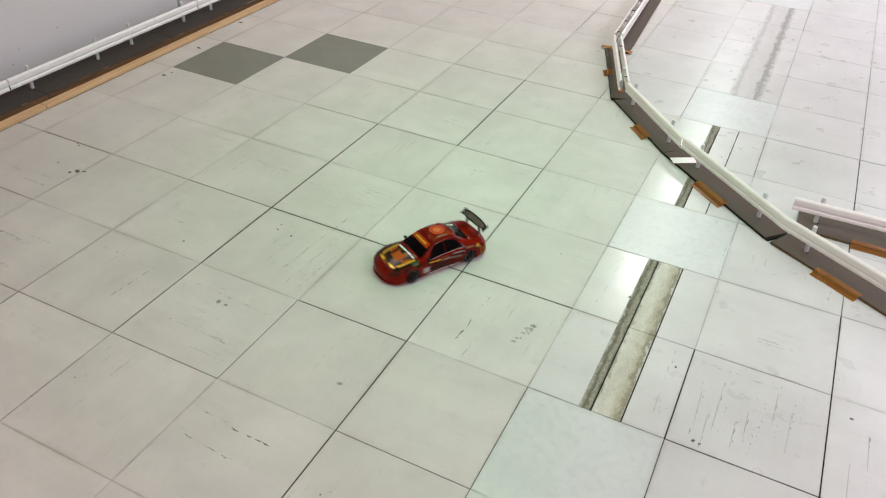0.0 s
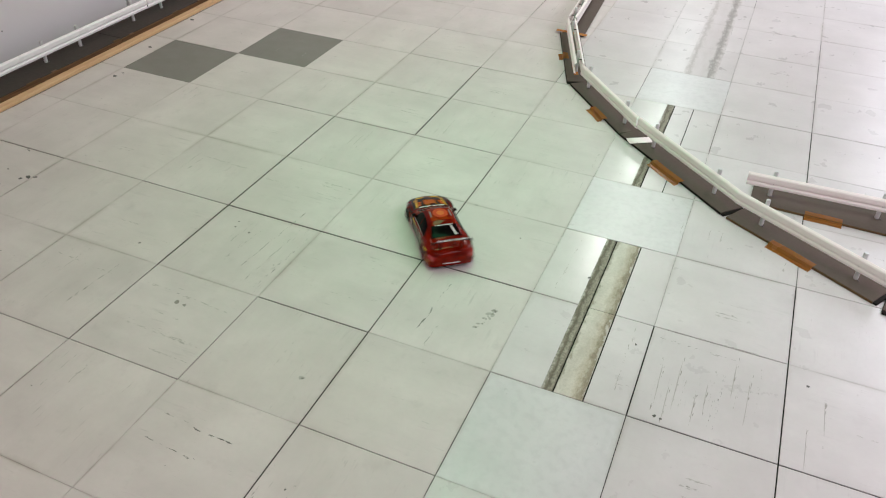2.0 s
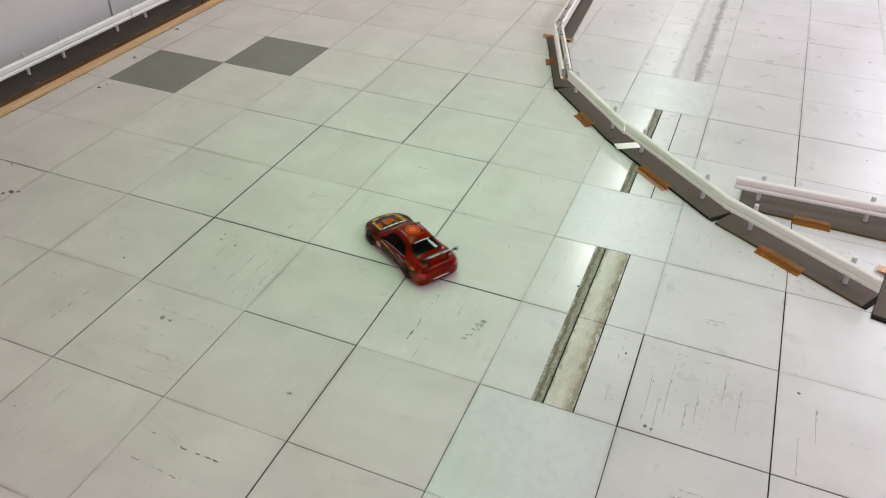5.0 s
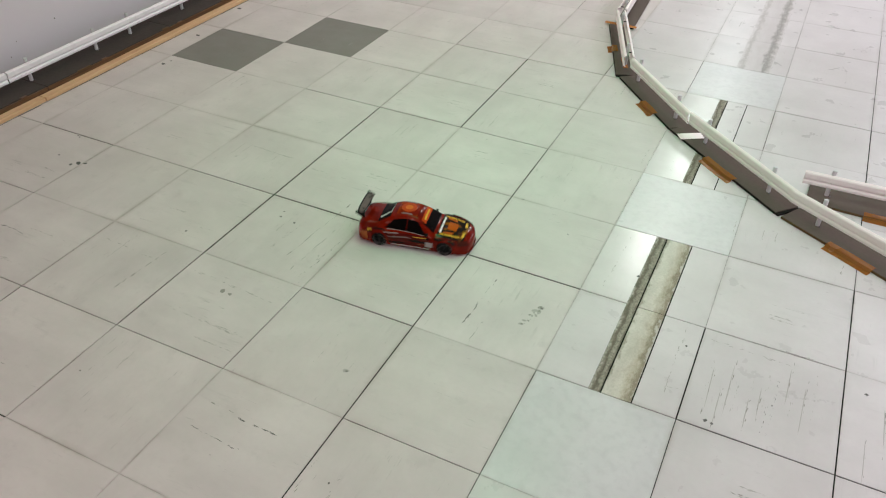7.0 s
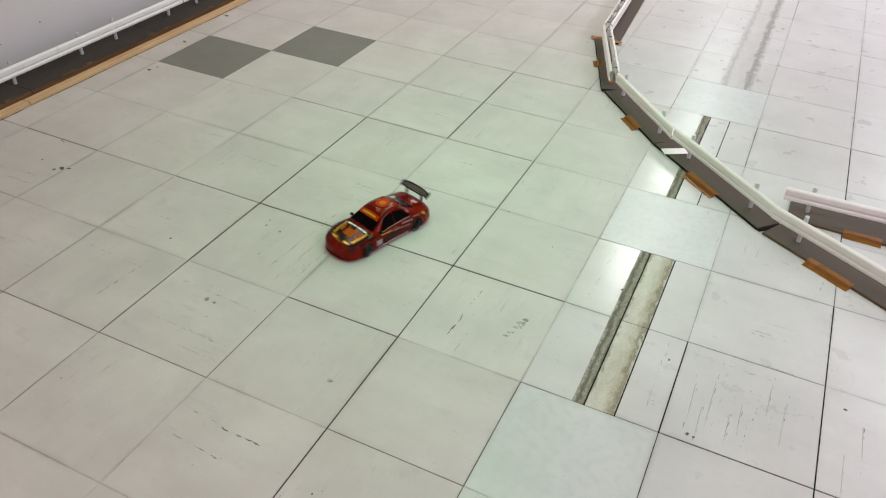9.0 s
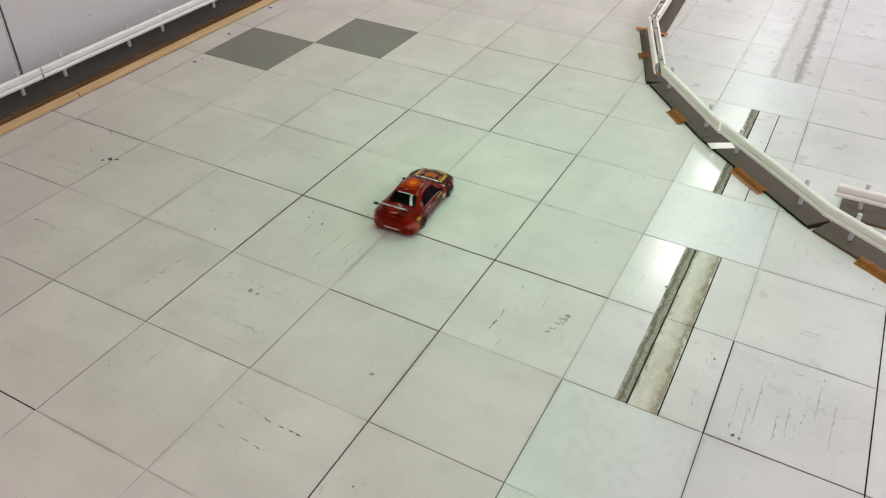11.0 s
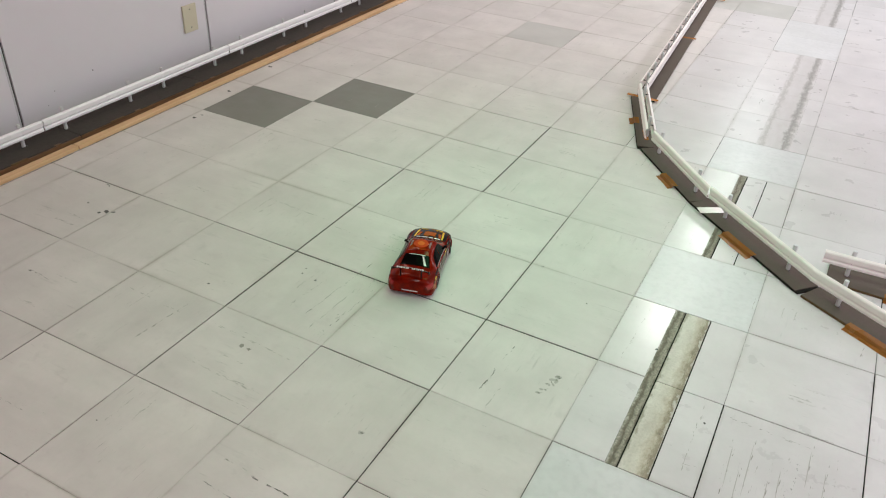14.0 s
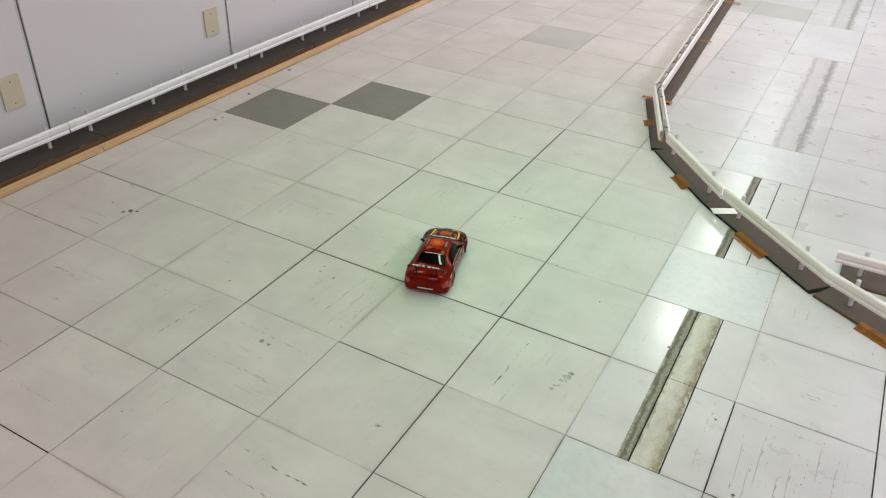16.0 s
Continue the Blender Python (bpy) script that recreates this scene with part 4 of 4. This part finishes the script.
for u in range(-6, 12):
    for v in range(-12, 30):
        near = -6 <= u <= 5 and -4 <= v <= 17
        material = M_TILE
        if (u, v) in ((-5, 3), (-4, 4)):
            material = M_GREY
        elif (u >= 1 or (u == 0 and v >= 5 and v != 12)) and not (u == 1 and v in PATCH_ROWS):
            material = M_SHINE
        elif (u, v) in ((-3, 8), (-1, 12), (0, 12)):
            material = M_PALEGREY
        elif u == 1 and v in PATCH_ROWS:
            material = M_PATCH
        insets = (joint(("u", u, v), DARK_U, FAINT_U), joint(("u", u + 1, v), DARK_U, FAINT_U), joint(("v", u, v), DARK_V, FAINT_V), joint(("v", u, v + 1), DARK_V, FAINT_V))
        x, y = u * T, v * T
        if not near:
            quad = [rest.verts.new(p) for p in ((x + 0.001, y + 0.001, 0), (x + T - 0.001, y + 0.001, 0), (x + T - 0.001, y + T - 0.001, 0), (x + 0.001, y + T - 0.001, 0))]
            rest.faces.new(quad)
        elif u == 1 and v not in PATCH_ROWS:
            c, d = insets[2], insets[3]
            if v >= 6:
                for x0, x1, mat, name in ((0.0, 0.18, M_SHINE, "tile"), (0.18, 0.362, M_FARBAND, "cement_strip"), (0.362, 0.45, M_SHINE, "tile")):
                    lay(x + x0, y, x1 - x0, T, (insets[0] if x0 == 0 else 0.0001, insets[1] if x1 == 0.45 else 0.0001, c, d), mat, 0.0, name)
                continue
            clean = v in (3, 4)
            lay(x, y, 0.173, T, (insets[0], 0.0002, c, d), M_GLOSS if v in (1, 3, 4) else M_SHINE)
            lay(x + 0.173, y, 0.042, T, (0.0003, 0.0048, 0.0001, 0.0001), M_BAND, 0.0009, "cement_strip")
            lay(x + 0.215, y, 0.078, T, (0.0002, 0.0001, c, d), M_SHINE if clean else M_FILL, 0.0002, "filler_strip")
            lay(x + 0.293, y, 0.020, T, (0.0001, 0.0042, c, d), M_SHINE if clean else M_FILL, 0.0004, "filler_edge")
            lay(x + 0.313, y, 0.137, T, (0.0002, insets[1], c, d), M_SHINE)
        else:
            lay(x, y, T, T, insets, material)
far_tiles = part("floor_far_tiles", rest, M_TILE)
tagged(far_tiles, "off-white vinyl floor tiles further off", "floor tiles", kind="stuff")

# scuffs: short broken rubber dashes and spots on the tiles
random.seed(5)
marks = {M_SCUFFSHADE: bmesh.new(), M_SCUFFMID: bmesh.new(), M_SCUFFPALE: bmesh.new()}


def blot(bm, x, y, r, stretch=1.0, angle=0.0):
    n = random.randint(6, 9)
    z = random.uniform(0.0002, 0.0005)
    pts = []
    for k in range(n):
        a = 2 * math.pi * k / n
        d = r * random.uniform(0.55, 1.15)
        px, py = d * math.cos(a) * stretch, d * math.sin(a)
        pts.append(bm.verts.new((x + px * math.cos(angle) - py * math.sin(angle), y + px * math.sin(angle) + py * math.cos(angle), z)))
    bm.faces.new(pts)


def dashes(x0, y0, x1, y1, count, r=0.0022, mat=M_SCUFFSHADE):
    """A broken line of uneven short smears."""
    angle = math.atan2(y1 - y0, x1 - x0)
    for k in range(int(count * 1.9)):
        s = random.random()
        size = 0.62 * r * min(1.4, random.lognormvariate(-0.45, 0.5))
        blot(marks[mat], x0 + (x1 - x0) * s + random.gauss(0, 0.002), y0 + (y1 - y0) * s + random.gauss(0, 0.002), size, random.uniform(3.5, 11), angle + random.gauss(0, 0.035))


dashes(0.148, 0.115, 0.150, 0.235, 5)
dashes(0.20, 0.02, 0.205, 0.13, 5, 0.003, M_SCUFFPALE)
dashes(-1.72, -0.221, -1.60, -0.223, 4)
dashes(-0.55, 0.04, -0.53, 0.42, 12, 0.0026, M_SCUFFPALE)
dashes(-0.50, 0.02, -0.47, 0.40, 11, 0.0024, M_SCUFFPALE)
dashes(-0.49, 0.06, -0.47, 0.36, 7, 0.0018)
dashes(-0.84, -0.22, -0.60, -0.22, 5, 0.002, M_SCUFFPALE)
for x, y, r in ((0.345, 0.265, 0.012), (0.36, 0.285, 0.010), (0.325, 0.18, 0.007), (0.33, 0.20, 0.006), (-0.094, -0.281, 0.010), (0.05, 0.9, 0.006)):
    blot(marks[M_SCUFFPALE], x, y, r, 1.4, 0.4)
    blot(marks[M_SCUFFSHADE], x + 0.004, y, r * 0.35, 1.8, 0.2)
for x, y, r in ((-1.818, 0.258, 0.012), (-1.79, 0.27, 0.009), (-1.84, 0.236, 0.008), (-1.95, 0.27, 0.006), (-1.992, 0.432, 0.005), (-2.01, 0.44, 0.005), (-2.371, 2.111, 0.016), (-2.31, 1.644, 0.013), (-2.212, 1.241, 0.012), (-2.2, 1.29, 0.008), (0.0, 1.0, 0.003), (-0.78, 0.33, 0.005), (0.3, 0.75, 0.004), (0.62, 0.62, 0.006)):
    blot(marks[M_SCUFFSHADE], x, y, r, 1.3, random.uniform(0, 3))
for k in range(90):
    u, v = random.randint(-5, 5), random.randint(-3, 9)
    x, y = (u + random.uniform(0.1, 0.9)) * T, (v + random.uniform(0.1, 0.9)) * T
    if x < -2.38:
        continue
    if random.random() < 0.6:
        l = random.uniform(0.04, 0.2)
        if (u + v) % 2:
            dashes(x, y, x + l, y + random.gauss(0, 0.006), random.randint(2, 5), 0.0016, M_SCUFFPALE)
        else:
            dashes(x, y, x + random.gauss(0, 0.006), y + l, random.randint(2, 5), 0.0016, M_SCUFFPALE)
    else:
        blot(marks[random.choice((M_SCUFFSHADE, M_SCUFFPALE, M_SCUFFPALE))], x, y, random.uniform(0.0015, 0.004), 1.4, random.uniform(0, 3))
for u in range(-5, 6):
    for v in range(-3, 8):
        if random.random() < 0.55:
            continue
        turned = (u + v) % 2
        a, b = (u + random.uniform(0.15, 0.7)) * T, (v + random.uniform(0.15, 0.7)) * T
        for m in range(random.randint(1, 3)):
            l, off = random.uniform(0.05, 0.22), random.gauss(0, 0.05)
            x0, y0, x1, y1 = (a, b + off, a + l, b + off) if turned else (a + off, b, a + off, b + l)
            if x0 > -2.36:
                dashes(x0, y0, x1, y1, random.randint(4, 10), 0.0016, random.choice((M_SCUFFPALE, M_SCUFFPALE, M_SCUFFMID)))
                blot(marks[M_SCUFFPALE], (x0 + x1) / 2, (y0 + y1) / 2, random.uniform(0.0006, 0.0012), random.uniform(12, 40), (0.0 if turned else math.pi / 2) + random.gauss(0, 0.04))
for m in range(9):
    x = random.uniform(0.95, 1.32)
    y = random.uniform(0.03, 0.2)
    dashes(x, y, x + 0.004, y + random.uniform(0.1, 0.22), random.randint(4, 9), 0.0013, random.choice((M_SCUFFSHADE, M_SCUFFPALE)))
dashes(0.93, 0.40, 1.25, 0.39, 14, 0.0016, M_SCUFFMID)
dashes(-0.86, -0.10, -0.50, -0.12, 14, 0.0024, M_SCUFFPALE)
dashes(-0.80, -0.30, -0.48, -0.31, 12, 0.0022, M_SCUFFPALE)
dashes(-1.30, -0.10, -1.0, -0.12, 12, 0.0022, M_SCUFFPALE)
dashes(-1.05, -0.30, -1.03, -0.06, 9, 0.0024, M_SCUFFMID)
dashes(-1.78, -0.62, -1.45, -0.64, 14, 0.0022, M_SCUFFMID)
dashes(-0.88, 0.70, -0.50, 0.69, 12, 0.0024, M_SCUFFPALE)
dashes(-1.25, 0.74, -0.95, 0.73, 14, 0.0030, M_SCUFFPALE)
dashes(0.52, 0.50, 0.53, 0.85, 10, 0.0020, M_SCUFFPALE)
dashes(0.84, 0.10, 0.84, 0.42, 12, 0.0018, M_SCUFFPALE)
dashes(-0.29, -0.590, -0.13, -0.596, 9, 0.0030)
dashes(-0.40, -0.675, -0.20, -0.690, 9, 0.0022)
dashes(-0.40, -0.577, -0.30, -0.582, 5, 0.0020, M_SCUFFMID)
dashes(0.145, 0.10, 0.157, 0.38, 9, 0.0024)
dashes(-0.61, 0.14, -0.575, 0.52, 14, 0.0026, M_SCUFFMID)
dashes(-0.70, 0.10, -0.672, 0.34, 9, 0.0022, M_SCUFFPALE)
for m in range(16):
    s = m / 15
    blot(marks[M_SCUFFMID if m % 2 else M_SCUFFPALE], 0.330 + 0.035 * s + random.gauss(0, 0.007), 0.19 + 0.10 * s + random.gauss(0, 0.008), random.uniform(0.002, 0.0065) * (0.5 + s), random.uniform(1.0, 1.8), random.uniform(0, 3))
dashes(0.92, 0.448, 1.26, 0.456, 14, 0.0020, M_SCUFFMID)
dashes(-0.75, -0.30, -0.50, -0.31, 7, 0.0026, M_SCUFFPALE)
# long thin drag lines on the tiles beside the filled strip
for x, y0, y1 in ((0.965, 0.06, 0.30), (1.0, 0.02, 0.20), (1.022, 0.05, 0.33), (1.085, 0.04, 0.22), (1.115, 0.10, 0.27), (1.19, 0.20, 0.42), (1.24, 0.05, 0.36), (1.47, 0.12, 0.34), (1.42, -0.02, 0.20)):
    blot(marks[M_SCUFFPALE], x, (y0 + y1) / 2, 0.0016, (y1 - y0) / 0.0034, math.pi / 2 + random.gauss(0, 0.02))
    dashes(x, y0, x + 0.006, y1, 4, 0.0019, M_SCUFFMID)
for x, y, size in ((1.416, 0.37, 0.006), (0.86, 0.33, 0.005), (0.98, 0.035, 0.006), (1.0, 0.03, 0.005), (-0.694, -0.147, 0.009), (-0.66, -0.15, 0.007), (-0.706, 0.319, 0.005), (-1.053, 0.078, 0.005)):
    blot(marks[M_SCUFFSHADE if size < 0.007 else M_SCUFFMID], x, y, size, 1.5, random.uniform(0, 3))
# shadow line along the foot of the lumber, painted as thin dark strips
for k in range(90):
    y0 = -3.2 + 0.14 * k
    w = random.uniform(0.0025, 0.006)
    bm = marks[M_SCUFFSHADE]
    bm.faces.new([bm.verts.new(p) for p in ((-2.412, y0, 0.0003), (-2.4115 + w, y0, 0.0003), (-2.4115 + w * random.uniform(0.6, 1.2), y0 + 0.139, 0.0003), (-2.412, y0 + 0.139, 0.0003))])
for mat, name, label in ((M_SCUFFSHADE, "rubber_scuffs_and_shadow_line", "short dark rubber scuffs on the tiles and a painted shadow line along the lumber"), (M_SCUFFMID, "grey_scuffs", "broken grey scuff lines on the tiles"), (M_SCUFFPALE, "faint_scuffs", "faint grey scuffs on the tiles")):
    tagged(part(name, marks[mat], mat), label, "scuffs", kind="stuff")

# ---------------------------------------------------------------- what moves
# the car's place on the floor and its heading: seconds, x, y, degrees
CAR = [
    (0, -0.147, 0.451, 239.6),
    (0.2, -0.097, 0.43, 36.4),
    (0.4, -0.089, 0.474, -151.3),
    (0.6, -0.119, 0.513, -350.4),
    (0.8, -0.072, 0.569, -544.5),
    (1, -0.056, 0.538, -705.7),
    (1.2, -0.055, 0.596, -903.8),
    (1.4, -0.053, 0.583, -1092.4),
    (1.6, -0.007, 0.605, -1286.1),
    (1.8, -0.018, 0.611, -1480.6),
    (2, -0.012, 0.624, -1672.4),
    (2.2, -0.03, 0.631, -1864.1),
    (2.4, -0.021, 0.633, -2061.7),
    (2.5, 0.0, 0.631, -2158.3),
    (2.6, 0.006, 0.658, -2254.9),
    (2.8, 0.001, 0.645, -2447.5),
    (3, 0.004, 0.647, -2638.5),
    (3.2, -0.009, 0.619, -2832.9),
    (5.3, -0.063, 0.54, -4815.5),
    (5.5, -0.084, 0.504, -5014),
    (5.7, -0.092, 0.488, -5201.7),
    (5.9, -0.121, 0.475, -5398.8),
    (6, -0.130, 0.487, -5496.8),
    (6.1, -0.139, 0.463, -5594.7),
    (6.3, -0.155, 0.426, -5786.9),
    (6.5, -0.17, 0.465, -5979.6),
    (6.7, -0.208, 0.505, -6174),
    (6.9, -0.22, 0.489, -6371.5),
    (7, -0.222, 0.465, -6467.9),
    (7.1, -0.234, 0.467, -6564.2),
    (7.3, -0.283, 0.468, -6759.2),
    (7.5, -0.262, 0.467, -6952.1),
    (7.7, -0.284, 0.46, -7117.5),
    (7.9, -0.285, 0.476, -7311.3),
    (8.1, -0.337, 0.465, -7504.9),
    (8.2, -0.33, 0.452, -7604.8),
    (8.3, -0.324, 0.474, -7700.4),
    (8.4, -0.332, 0.488, -7803.9),
    (8.5, -0.342, 0.466, -7900.2),
    (8.6, -0.346, 0.48, -7995.7),
    (8.7, -0.348, 0.476, -8095),
    (10.8, -0.436, 0.612, -10149.8),
    (10.9, -0.408, 0.618, -10245.5),
    (11, -0.44, 0.621, -10346.5),
    (11.1, -0.416, 0.623, -10414.4),
    (11.2, -0.422, 0.636, -10508.6),
    (11.3, -0.419, 0.664, -10605.9),
    (11.4, -0.437, 0.66, -10706.8),
    (11.5, -0.435, 0.64, -10802.7),
    (11.6, -0.442, 0.66, -10902.1),
    (11.8, -0.458, 0.69, -11102),
    (12, -0.406, 0.668, -11295.3),
    (12.2, -0.378, 0.652, -11491.8),
    (12.4, -0.387, 0.682, -11683.8),
    (12.5, -0.398, 0.66, -11782.2),
    (12.6, -0.384, 0.65, -11880.6),
    (12.8, -0.381, 0.667, -12078.5),
    (13, -0.394, 0.666, -12252.7),
    (13.1, -0.375, 0.69, -12331.3),
    (13.2, -0.363, 0.684, -12396.6),
    (13.3, -0.362, 0.671, -12445.2),
    (13.4, -0.37, 0.664, -12484),
    (13.5, -0.388, 0.636, -12493.5),
    (14.5, -0.388, 0.636, -12494),
    (16, -0.388, 0.636, -12494),
]


def motions():
    times, xs, ys, turns = [np.array(c, float) for c in zip(*CAR)]
    rows = []
    spins = [(k / 30, 80.0 * min(k, 396)) for k in range(481)]
    for k in range(241):
        t = k / 15
        x, y, turn = (float(np.interp(t, times, c)) for c in (xs, ys, turns))
        rows.append((t, pose(x, y, 0, 0, 0, turn)))
    walk(toy_car, rows)
    for ob in car_wheels:
        x, y, z = ob.location
        steer = 12.0 if x > 0 else 0.0
        walk(ob, [(t, pose(x, y, z, 0, 0, steer) @ pose(0, 0, 0, 0, spin, 0)) for t, spin in spins])


motions()
